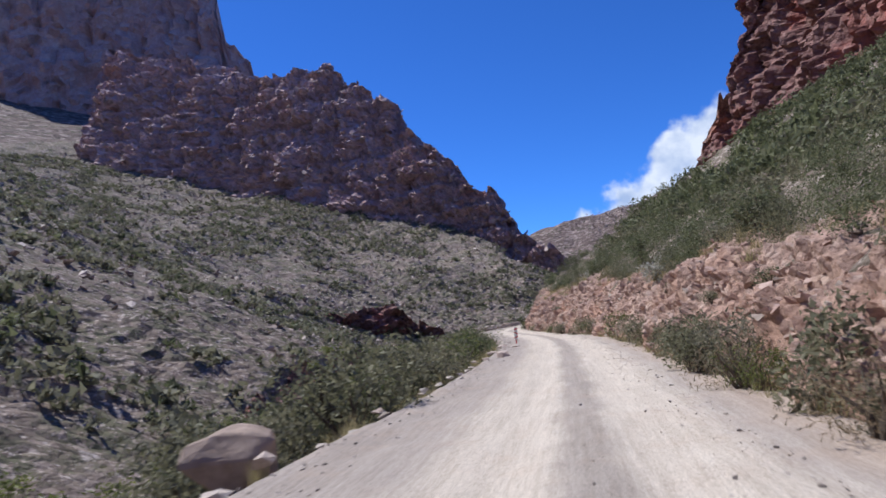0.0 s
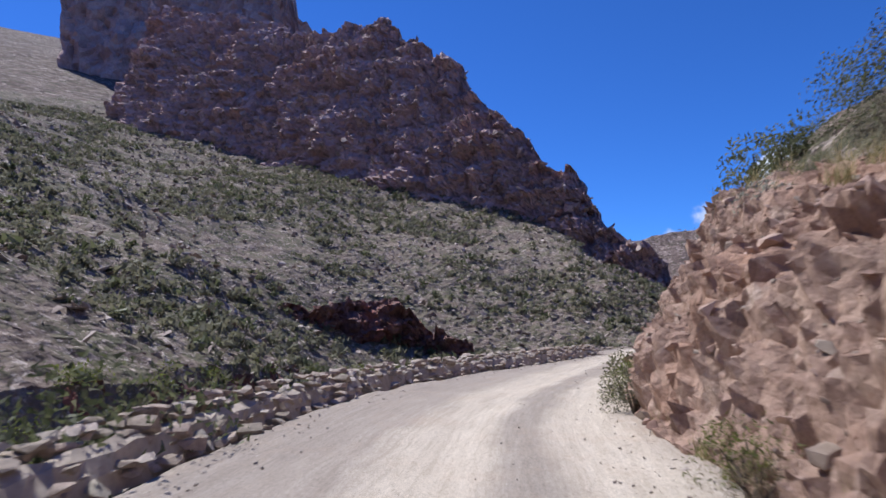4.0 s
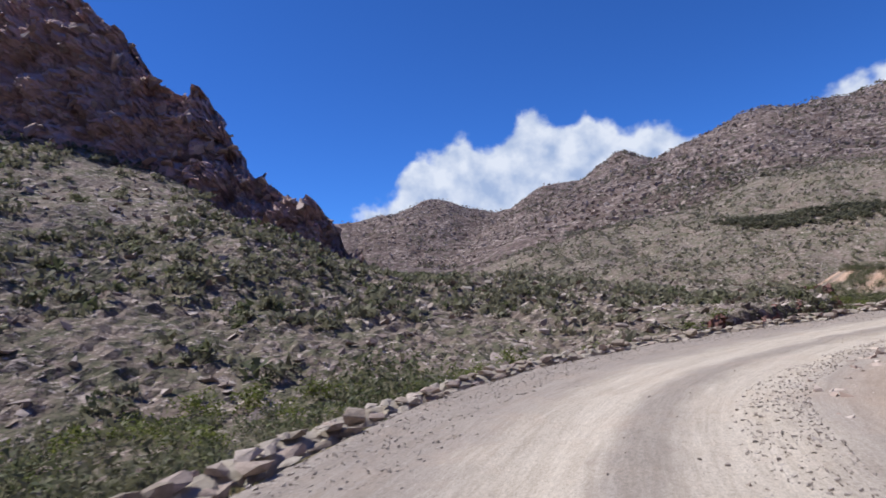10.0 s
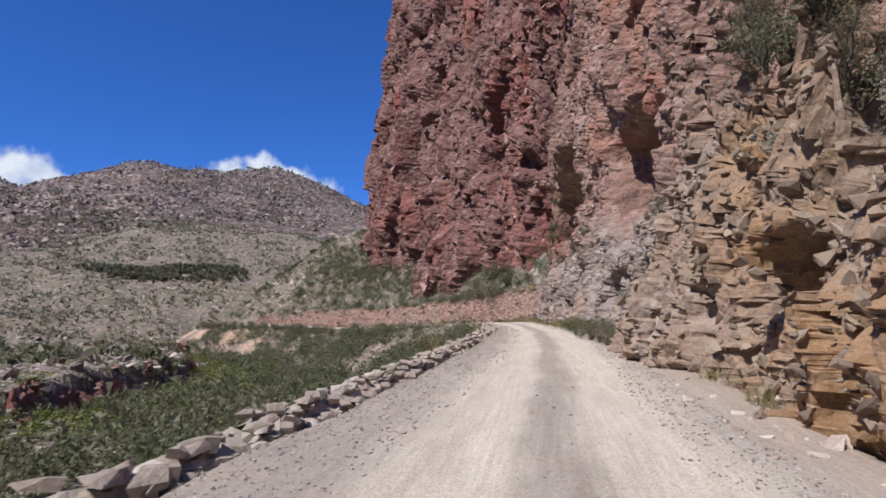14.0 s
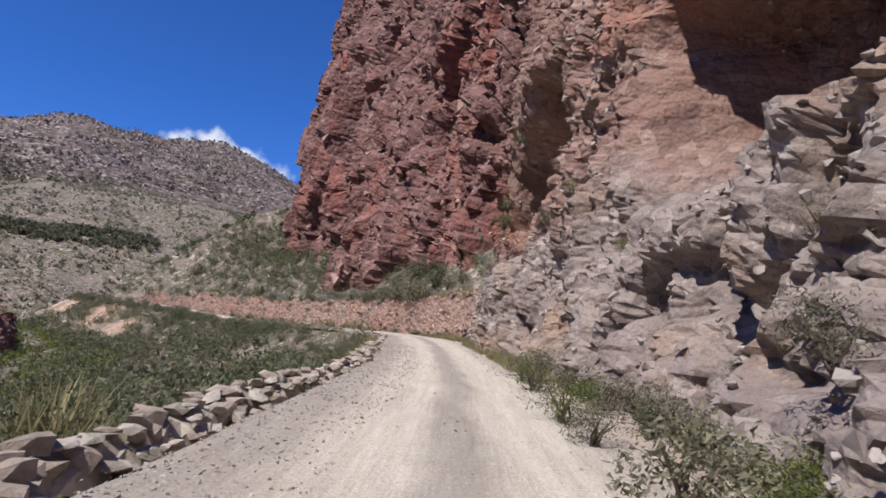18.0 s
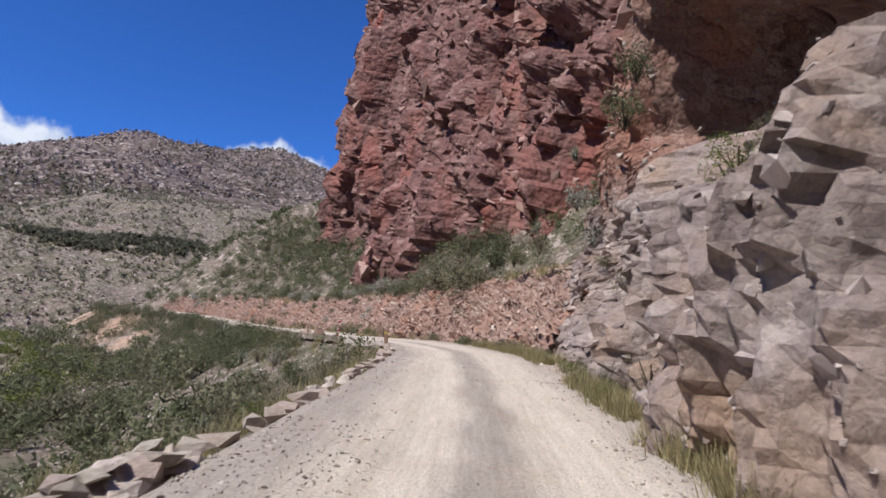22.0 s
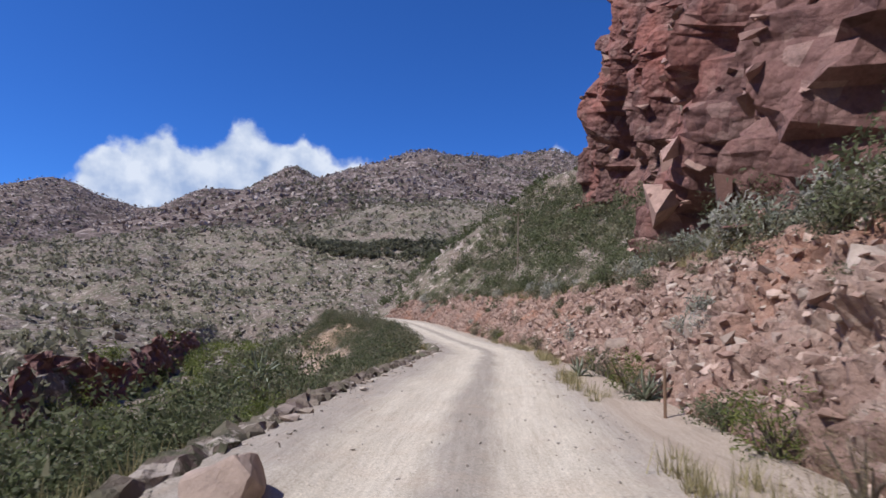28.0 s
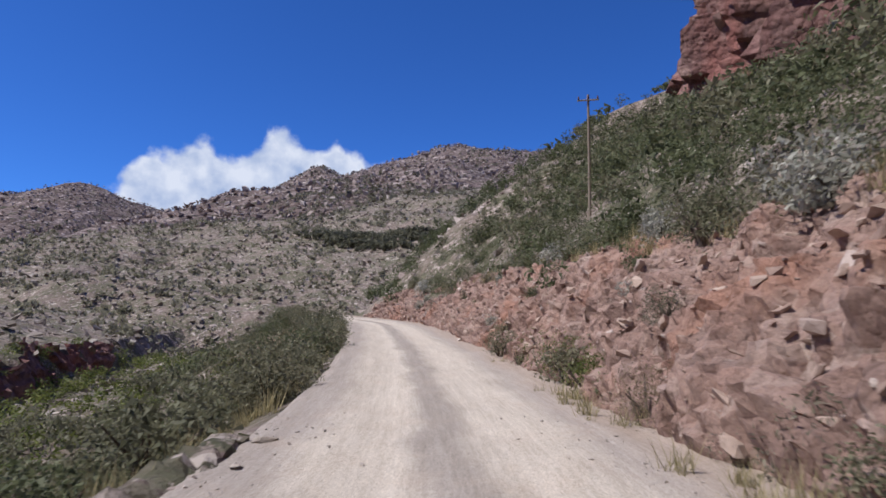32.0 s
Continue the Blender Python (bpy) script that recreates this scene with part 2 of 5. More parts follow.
def place_mask(n, l, vec, x, y, reach, soft_edge=0.35):
    """1 near a place on the plan and 0 away from it, with a ragged edge."""
    sub = n.new("ShaderNodeVectorMath")
    sub.operation = "SUBTRACT"
    l.new(vec, sub.inputs[0])
    sub.inputs[1].default_value = (x, y, -8)
    ln = n.new("ShaderNodeVectorMath")
    ln.operation = "LENGTH"
    l.new(sub.outputs[0], ln.inputs[0])
    rag = n.new("ShaderNodeMath")
    rag.operation = "MULTIPLY_ADD"
    l.new(noise_fac(n, l, vec, 0.3, 5, 0.65), rag.inputs[0])
    rag.inputs[1].default_value = reach * 1.2
    l.new(ln.outputs["Value"], rag.inputs[2])
    return sharp(n, l, rag.outputs[0], reach * 1.6 * (1 + soft_edge * 0.3), reach * 1.6 * (1 - soft_edge))


def ground_colours(n, l, vec):
    dirt = colours(n, l, noise_fac(n, l, vec, 0.6, 8, 0.7), ((0.3, (0.13, 0.098, 0.082)), (0.5, (0.215, 0.168, 0.14)), (0.7, (0.33, 0.27, 0.23))))
    green = colours(n, l, noise_fac(n, l, vec, 1.3, 6, 0.7), ((0.3, (0.075, 0.075, 0.046)), (0.7, (0.17, 0.16, 0.105))))
    c = mixed(n, l, sharp(n, l, noise_fac(n, l, vec, 0.2, 8, 0.72), 0.42, 0.56), dirt, green)
    # stones of two sizes lying in the soil
    for size, lo, hi in ((2.6, 0.53, 0.58), (0.9, 0.56, 0.6)):
        stone = colours(n, l, cell_fac(n, l, vec, size, (1, 1, 1.6)), ((0.0, (0.14, 0.1, 0.09)), (0.55, (0.31, 0.25, 0.22)), (1.0, (0.54, 0.47, 0.42))))
        c = mixed(n, l, sharp(n, l, noise_fac(n, l, vec, size * 0.42, 7, 0.75), lo, hi), c, stone)
    # orange spoil tipped below the far bends of the road
    for x, y, r in ((160, 214, 5.5), (168, 223, 6), (178, 236, 6.5), (188, 247, 7), (198, 255, 7)):
        c = mixed(n, l, place_mask(n, l, vec, x, y, r), c, colours(n, l, noise_fac(n, l, vec, 1.0, 7, 0.7), ((0.35, (0.36, 0.225, 0.16)), (0.65, (0.56, 0.41, 0.31)))))
    return c


def road_colours(n, l, vec):
    uv = n.new("ShaderNodeUVMap")
    uv.uv_map = "lane"
    sp = n.new("ShaderNodeSeparateXYZ")
    l.new(uv.outputs[0], sp.inputs[0])
    wob = n.new("ShaderNodeMath")
    wob.operation = "MULTIPLY_ADD"
    l.new(noise_fac(n, l, vec, 0.35, 5, 0.6), wob.inputs[0])
    wob.inputs[1].default_value = 0.16
    l.new(sp.outputs[1], wob.inputs[2])
    # packed pale wheel tracks, loose grey gravel between them and at the sides (lane 0..1 is 6 m wide)
    lane = colours(n, l, wob.outputs[0], ((0.10, (0.36, 0.315, 0.285)), (0.25, (0.42, 0.37, 0.33)), (0.35, (0.666, 0.594, 0.504)), (0.49, (0.684, 0.612, 0.522)), (0.545, (0.4, 0.355, 0.315)), (0.60, (0.39, 0.345, 0.305)),
                                          (0.66, (0.684, 0.612, 0.522)), (0.81, (0.666, 0.594, 0.504)), (0.91, (0.46, 0.405, 0.36)), (1.0, (0.46, 0.37, 0.305))))
    plain = colours(n, l, noise_fac(n, l, vec, 0.5, 8, 0.7), ((0.3, (0.46, 0.39, 0.33)), (0.7, (0.68, 0.59, 0.5))))
    c = mixed(n, l, 0.84, plain, lane)
    # dragged streaks along the way of travel
    for across, lo, hi, dim in ((26, 0.36, 0.6, 0.86), (90, 0.4, 0.6, 0.88)):
        drag = noise_fac(n, l, uv.outputs[0], 1.0, 5, 0.65, (across * 0.11, across, 1))
        c = mixed(n, l, sharp(n, l, drag, lo, hi), mixed(n, l, 1.0, c, (dim, dim * 0.985, dim * 0.97), "MULTIPLY"), c)
    c = mixed(n, l, sharp(n, l, noise_fac(n, l, vec, 0.9, 7, 0.75), 0.5, 0.7), c, mixed(n, l, 0.3, c, (0.50, 0.37, 0.28)))
    # loose grit, thickest where no wheels run
    grit = sharp(n, l, noise_fac(n, l, vec, 42, 5, 0.8), 0.42, 0.58)
    c = mixed(n, l, grit, mixed(n, l, 0.36, c, (0.14, 0.12, 0.105)), c)
    pebble = colours(n, l, cell_fac(n, l, vec, 42), ((0.0, (0.5, 0.49, 0.48)), (0.26, (0.96, 0.96, 0.96)), (0.85, (1.05, 1.05, 1.05)), (1.0, (1.3, 1.3, 1.3))))
    return mixed(n, l, 0.42, c, pebble, "MULTIPLY")


ROAD_MAT = material("gravel", road_colours, 0.95, 0.014, 30)
GROUND_MAT = material("stony_ground", ground_colours, 0.95, 0.2, 2.2, 0.2, 1.1)
RED_ROCK = material("red_rock", rock_colours((0.265, 0.14, 0.128), (0.095, 0.052, 0.055), (0.5, 0.345, 0.305), (0.35, 0.135, 0.112), 1.0, 0.22), 0.9, 0.1, 3, 0.2, 1.0)
# lens glare is painted in: base colours lifted because these cliffs stand in shade
GLARE_PURPLE_ROCK = material("glare_purple_rock", rock_colours((0.64, 0.46, 0.45), (0.42, 0.3, 0.31), (0.74, 0.62, 0.59), (0.6, 0.39, 0.36), 0.4), 0.92, 0.3, 1.2, 0.2, 0.5)
GREY_PART = rock_colours((0.36, 0.29, 0.268), (0.16, 0.125, 0.12), (0.62, 0.535, 0.49), (0.43, 0.3, 0.225), 1.9)
RUST_PART = rock_colours((0.37, 0.225, 0.185), (0.16, 0.098, 0.088), (0.58, 0.44, 0.385), (0.44, 0.21, 0.155), 1.5)
TAN_PART = rock_colours((0.40, 0.285, 0.215), (0.19, 0.14, 0.115), (0.58, 0.46, 0.375), (0.46, 0.285, 0.165), 2.2)


def roadside_rock(n, l, vec):
    """Grey rock that turns tan and orange towards the start of the face."""
    sp = n.new("ShaderNodeSeparateXYZ")
    l.new(vec, sp.inputs[0])
    m = n.new("ShaderNodeMath")
    m.operation = "MULTIPLY_ADD"
    l.new(noise_fac(n, l, vec, 0.35, 5, 0.6), m.inputs[0])
    m.inputs[1].default_value = 26
    l.new(sp.outputs[0], m.inputs[2])
    up = n.new("ShaderNodeMath")
    up.operation = "MULTIPLY_ADD"
    l.new(noise_fac(n, l, vec, 0.4, 6, 0.65, (1, 1, 0.4)), up.inputs[0])
    up.inputs[1].default_value = 9
    l.new(sp.outputs[2], up.inputs[2])
    low = mixed(n, l, sharp(n, l, m.outputs[0], 74, 62), GREY_PART(n, l, vec), TAN_PART(n, l, vec))
    return mixed(n, l, sharp(n, l, up.outputs[0], 2.5, 5.5), low, RUST_PART(n, l, vec))


GREY_ROCK = material("grey_rock", roadside_rock, 0.9, 0.08, 4, 0.2, 2.2)
UPPER_BANK_ROCK = material("upper_bank_rock", rock_colours((0.43, 0.285, 0.235), (0.18, 0.115, 0.096), (0.6, 0.47, 0.4), (0.47, 0.265, 0.195), 2.4), 0.92, 0.09, 6, 0.2, 3.0)
BANK_ROCK = material("bank_rock", rock_colours((0.55, 0.375, 0.3), (0.27, 0.175, 0.145), (0.7, 0.56, 0.47), (0.57, 0.35, 0.255), 2.4), 0.92, 0.09, 6, 0.2, 3.0)


def hill_colours(n, l, vec):
    """Bare hills of broken ledges: pale blocks, dark gaps and purple-brown soil, in level bands."""
    soil = colours(n, l, noise_fac(n, l, vec, 0.02, 8, 0.7, (1, 1, 3)), ((0.35, (0.1, 0.07, 0.063)), (0.65, (0.2, 0.145, 0.13))))
    block = colours(n, l, cell_fac(n, l, vec, 0.3, (1, 1, 1.7)), ((0.0, (0.06, 0.046, 0.043)), (0.3, (0.165, 0.125, 0.115)), (0.75, (0.28, 0.22, 0.2)), (1.0, (0.48, 0.405, 0.375))))
    c = mixed(n, l, sharp(n, l, noise_fac(n, l, vec, 0.06, 9, 0.75, (1, 1, 3)), 0.4, 0.52), soil, block)
    band = noise_fac(n, l, vec, 0.012, 6, 0.6, (1, 1, 12))
    c = mixed(n, l, sharp(n, l, band, 0.42, 0.6), mixed(n, l, 1.0, c, (0.72, 0.7, 0.69), "MULTIPLY"), c)
    scrub = noise_fac(n, l, vec, 0.12, 6, 0.75)
    return mixed(n, l, sharp(n, l, scrub, 0.55, 0.6), c, (0.08, 0.075, 0.05))


FAR_ROCK = material("hill_rock", hill_colours, 0.95, 1.2, 0.25, 0.2, 0.22)


# ---- meshes ----
def sheet_mesh(name, verts, rows, cols, mat, keep=None, soft_shade=False):
    """A grid of rows x cols places as a mesh."""
    r, c = np.meshgrid(np.arange(rows - 1), np.arange(cols - 1), indexing="ij")
    a = (r * cols + c).ravel()
    q = np.stack([a, a + 1, a + cols + 1, a + cols], 1)
    if keep is not None:
        q = q[keep.ravel()]
    me = bpy.data.meshes.new(name)
    me.vertices.add(len(verts))
    me.vertices.foreach_set("co", np.ascontiguousarray(verts, np.float32).ravel())
    me.loops.add(q.size)
    me.loops.foreach_set("vertex_index", q.ravel().astype(np.int32))
    me.polygons.add(len(q))
    me.polygons.foreach_set("loop_start", np.arange(0, q.size, 4, dtype=np.int32))
    me.polygons.foreach_set("use_smooth", np.full(len(q), soft_shade))
    me.materials.append(mat)
    me.update(calc_edges=True)
    return me


# ---- plan ----
ROAD_LINE = [(-9, -60, 1.5), (-4, -25, -0.5), (0, 0, -1.5), (3.1, 16.8, -2.28), (5.6, 32.8, -2.86), (6.9, 47.8, -3.54), (6.8, 61.6, -4.05), (6.9, 73.8, -4.34), (9.7, 85.7, -4.69),
    (13.0, 98, -5.08), (14.6, 108.5, -5.9), (16.4, 119.9, -6.38), (19.8, 129.9, -6.65), (26.0, 137.4, -7.0), (34, 140.8, -7.17), (41, 141.3, -7.11), (52.2, 141.9, -7.0), (60.4, 142.45, -6.9),
    (72.1, 143.7, -6.77), (84.4, 145.7, -6.7), (97.7, 148.5, -6.65), (104.3, 150.7, -6.76), (109, 153.6, -6.8), (114, 158.6, -6.93), (119.4, 162.9, -7.1), (132.6, 171.8, -7.4), (141.6, 178.3, -7.7),
    (152, 188.5, -7.9), (163, 201, -7.6), (173, 214, -7.2), (180, 230, -6.9), (196, 246, -7), (230, 258, -7), (300, 270, -5), (600, 300, 10)]
ROAD = line(ROAD_LINE, 0.5)
S = np.arange(len(ROAD)) * 0.5


def middle(s):
    """How far the middle of the road lies to the right of the driven line."""
    return ramp(s, ((60, -0.8), (95, -0.6), (120, -0.8), (138, -1.1), (152, 0.2), (160, 0.7), (168, 0.5), (178, -1.1), (190, -0.8), (200, -0.9), (210, -1.1), (217, -0.5), (240, 0), (262, -0.2), (290, 0.2), (310, -0.2), (330, 0)))


def half(s):
    """Half the width of the road."""
    return ramp(s, ((60, 2.7), (83, 2.45), (107, 2.3), (134, 2.8), (145, 2.8), (155, 2.4), (168, 2.7), (185, 2.5), (198, 2.5), (208, 2.9), (217, 2.55), (222, 2.4), (240, 2.5), (252, 2.1), (262, 2.15), (290, 2.2), (307, 2.4), (330, 2.3)))


way = np.gradient(ROAD[:, :2], axis=0)
way /= np.linalg.norm(way, axis=1)[:, None]
ROAD[:, :2] += np.stack([way[:, 1], -way[:, 0]], 1) * middle(S)[:, None]
way = np.gradient(ROAD[:, :2], axis=0)
way /= np.linalg.norm(way, axis=1)[:, None]
RIGHT = np.stack([way[:, 1], -way[:, 0]], 1)


def s_at(x, y):
    return S[nearest(np.array([[x, y]], float), ROAD)[0][0]]


S0, S9, S12, S18, S25, S28, S32 = s_at(0, 0), s_at(16, 119.9), s_at(34, 140.8), s_at(56, 142), s_at(97.7, 148.5), s_at(114, 158.6), s_at(141.6, 178.3)
RIVER = line([(-30, -120), (-20, -40), (-16, 20), (-13, 80), (-14, 125), (-8, 152), (12, 168), (40, 172), (80, 178), (115, 190), (145, 215), (175, 258), (215, 310), (270, 350), (420, 400)], 1.0)


def land(xy):
    """The height of the ground at places (n, 2)."""
    i, u = nearest(xy, ROAD)
    s, zr = S[i], ROAD[i, 2]
    j, r = nearest(xy, RIVER)
    p3 = np.c_[xy, np.zeros(len(xy))]
    big, mid, small = fbm(p3 / 38, 4, 3), fbm(p3 / 7, 4, 11), blocks(p3 / 1.3, 21)
    # right of the road
    bank = ramp(s, ((S0, 2.6), (S0 + 25, 2.8), (S0 + 48, 3.5), (S0 + 72, 3.5), (S0 + 80, 4.8), (S0 + 88, 3.1), (S9 - 16, 2.6), (S9 + 9, 2.5), (S9 + 15, 1.4), (S12 - 4, 1.8), (S12 + 5, 3.6), (S25 + 4, 3.4), (S32, 3.2), (S32 + 60, 2.5)))
    side = half(s)
    foot = side + 0.1 + ramp(s, ((S0, 1.4), (S0 + 38, 1.0), (S0 + 62, 0.3), (S9 + 8, 0.25), (S9 + 14, 2.3), (S12 - 4, 2.3), (S12 + 1, 1.2), (S12 + 5, 2.2), (S12 + 14, 4.0), (S25 - 6, 4.0), (S25 + 12, 2.2), (S25 + 20, 1.1), (S28 + 5, 1.9), (S28 + 15, 1.7), (S28 + 26, 1.1), (S32, 1.0)))
    wide = ramp(s, ((S0, 2.2), (S9, 2.4), (S25, 2.6), (S32, 3.0)))
    rise = ramp(s, ((S0, 0.62), (S9 - 12, 0.6), (S9, 0.6), (S12 - 8, 0.6), (S12, 0.8), (S12 + 12, 1.2), (S25, 1.1), (S28, 1.0), (S32, 0.95)))
    e = np.maximum(np.abs(u) - foot, 0)
    hr = bank * smooth(e, 0, wide) + np.clip(e - wide, 0, 7) * rise + np.maximum(e - wide - 7, 0) * ramp(s, ((S9 - 14, 0.56), (S9 + 2, 0.78)))
    hr = np.minimum(hr, 24 + 0.25 * np.maximum(e - 26, 0))
    hr = hr - 0.35 * smooth(e, 0, 0.6) * (1 - smooth(e, wide + 1.2, wide + 2.6))
    hr = hr + smooth(e, 0.5, 3) * (0.35 * mid + 0.16 * small) + smooth(e, 4, 20) * 2.0 * big
    right = zr + hr
    # left of the road: the bank falls to the river, and the far side climbs
    zriv = ramp(j, ((0, -6.5), (120, -8), (300, -12), (420, -14), (700, -14)))
    fall = zr - 0.25 - np.maximum(np.abs(u) - side - 0.7, 0) * 0.62 + smooth(np.abs(u), 3.5, 9) * (0.5 * mid + 0.12 * small)
    pitch = ramp(RIVER[j, 0], ((-14.5, 0.55), (-12, 0.55), (-8, 0.43), (12, 0.43), (40, 0.31), (58, 0.2), (80, 0.11), (400, 0.1)))
    climb = zriv + pitch * np.maximum(-r - 4, 0) + smooth(-r, 4, 30) * (2.6 * big + 0.5 * mid) + smooth(-r, 2, 12) * 0.3 * small
    step = np.maximum(3.0 * smooth(RIVER[j, 0], 55, 85), 2.8 * smooth(RIVER[j, 1], 55, 70) * (1 - smooth(RIVER[j, 1], 115, 140)))
    climb = climb + step * smooth(-r, 4.6, 6.5)
    left = np.where(r > 0, np.maximum(fall, zriv + 0.15 * mid), np.maximum(climb, np.where(-r < 3, zriv, -99)))
    return np.where(u > 0, np.where(u < foot, zr - 0.12, right), np.where(-u < side + 0.2, zr - 0.12, left))


def ridge(xy, points, slope, step=12.0):
    """Ground that falls away evenly on both sides of a crest."""
    c = line(points, step)
    h = np.full(len(xy), -99.0)
    for x, y, z in c:
        h = np.maximum(h, z - slope * np.hypot(xy[:, 0] - x, xy[:, 1] - y))
    return h


def hills(xy):
    p3 = np.c_[xy, np.zeros(len(xy))]
    n = 9 * fbm(p3 / 110, 5, 31) + 2.0 * fbm(p3 / 24, 3, 37)
    h = np.maximum.reduce([
        ridge(xy, [(590, 520, 96), (683, 650, 188), (725, 668, 203), (830, 655, 222), (900, 624, 232), (960, 540, 192), (1010, 470, 150)], 0.43),
        ridge(xy, [(520, 712, 118), (600, 800, 150), (650, 883, 190), (720, 850, 165)], 0.47),
        ridge(xy, [(590, 1000, 168), (690, 1010, 176), (780, 1000, 160)], 0.6),
        ridge(xy, [(180, 1060, 112), (330, 1050, 130), (407, 1062, 152), (500, 1050, 132), (560, 1010, 130)], 0.5),
        ridge(xy, [(300, 400, 22), (483, 498, 110), (600, 560, 130)], 0.36),
        ridge(xy, [(150, 440, 6), (205, 418, 18), (250, 402, 18), (295, 380, 4)], 0.33),
        ridge(xy, [(100, 560, 0), (180, 640, 18), (260, 640, 26)], 0.2)])
    return h + n


def height(xy):
    far = smooth(xy[:, 0] * 0.45 + xy[:, 1] * 0.89, 285, 365)
    h = land(xy)
    h = np.where(far > 0, np.maximum(np.where(xy[:, 0] > 75, np.minimum(h, 30), h), -14), h)
    return np.where(far > 0, np.maximum(h, hills(xy) * far + (1 - far) * -40), h)


def terrain(name, x0, y0, x1, y1, step, hole=None, drop=0.0, mat=None):
    xs, ys = np.arange(x0, x1 + step / 2, step), np.arange(y0, y1 + step / 2, step)
    gx, gy = np.meshgrid(xs, ys, indexing="xy")
    xy = np.stack([gx.ravel(), gy.ravel()], 1)
    z = height(xy) - drop
    keep = None
    if hole:
        cx, cy = (gx[:-1, :-1] + step / 2), (gy[:-1, :-1] + step / 2)
        keep = ~((cx > hole[0]) & (cy > hole[1]) & (cx < hole[2]) & (cy < hole[3]))
    return sheet_mesh(name, np.c_[xy, z], len(ys), len(xs), mat or GROUND_MAT, keep)


NEAR = (-40, -14, 186, 232)
MID = (-230, -130, 380, 420)
tagged(new("ground", terrain("ground", NEAR[0], NEAR[1], NEAR[2], NEAR[3], 0.85)), "stony dry valley ground with scree and sparse scrub", "ground", kind="structure")
tagged(new("ground_valley_sides", terrain("ground_valley_sides", MID[0], MID[1], MID[2], MID[3], 2.5, (NEAR[0] + 2, NEAR[1] + 2, NEAR[2] - 2, NEAR[3] - 2), 0.1)), "scree slopes of a dry rocky valley", "ground", kind="structure")
tagged(new("ground_far_hills", terrain("ground_far_hills", -1200, -900, 2400, 2400, 15, (MID[0] + 10, MID[1] + 10, MID[2] - 10, MID[3] - 10), 1.0, FAR_ROCK)), "bare boulder-strewn hills in the distance", "hills", kind="structure")

# ---- road ----

def at_road(s, u):
    """The place beside the road's line, s metres along it and u metres to the right."""
    k = np.clip(np.asarray(s) / 0.5, 0, len(ROAD) - 1)
    x, y, z = (np.interp(k, np.arange(len(ROAD)), ROAD[:, c]) for c in range(3))
    rx, ry = (np.interp(k, np.arange(len(ROAD)), RIGHT[:, c]) for c in range(2))
    return np.stack([x + rx * u, y + ry * u, z], -1)


def apron(s):
    """Width of the loose earth between the road and the foot of the right bank."""
    return ramp(s, ((S0, 1.4), (S0 + 38, 1.0), (S0 + 62, 0.3), (S9 + 8, 0.3), (S9 + 14, 2.2), (S12 - 4, 2.2), (S12 + 1, 1.2), (S12 + 6, 1.0), (S25 + 12, 0.9), (S25 + 20, 0.9), (S28 + 5, 1.7), (S28 + 15, 1.5), (S28 + 26, 0.9), (S32, 0.9)))


def road_top(p, u):
    """How high the worn surface lies over the road's line: ruts, washboard and loose berms (u from the driven line)."""
    rut = 0.05 * np.exp(-((u + 0.8) / 0.38) ** 2) + 0.05 * np.exp(-((u - 0.8) / 0.38) ** 2)
    return -rut + 0.05 + 0.035 * fbm(np.c_[p[:, :2] / 1.1, u], 4, 51)


def road_mesh():
    ss = np.arange(30, S32 + 75, 0.28)
    us = np.linspace(-1, 1, 37)
    g_s, g_u = np.meshgrid(ss, us, indexing="ij")
    edge = g_u.ravel()
    u = edge * (half(g_s.ravel()) + 0.4 + np.where(edge > 0, apron(g_s.ravel()), 0))
    p = at_road(g_s.ravel(), u)
    u = u + middle(g_s.ravel())
    p[:, 2] += road_top(p, u) - 0.25 * smooth(np.abs(edge), 0.9, 1.0)
    me = sheet_mesh("road", p, len(ss), len(us), ROAD_MAT, soft_shade=True)
    uv = me.uv_layers.new(name="lane")
    vi = np.zeros(len(me.loops), np.int32)
    me.loops.foreach_get("vertex_index", vi)
    uv.data.foreach_set("uv", np.stack([g_s.ravel()[vi] / 10, (u[vi] + 2.9) / 6.0], 1).astype(np.float32).ravel())
    return me


tagged(new("road", road_mesh()), "pale unpaved gravel road with worn wheel tracks", "road", kind="structure")


# ---- cliffs ----
def lumps(p, size, seed, spin):
    """Craggy noise: rounded bulges with sharp creases between them, at four sizes."""
    out, amp = 0, 1.0
    for k in range(4):
        out = out + amp * (2.2 * np.abs(vnoise(p / size, seed + k)) - 0.55)
        p, size, amp = p @ spin + 7.7, size * 0.47, amp * 0.52
    return out


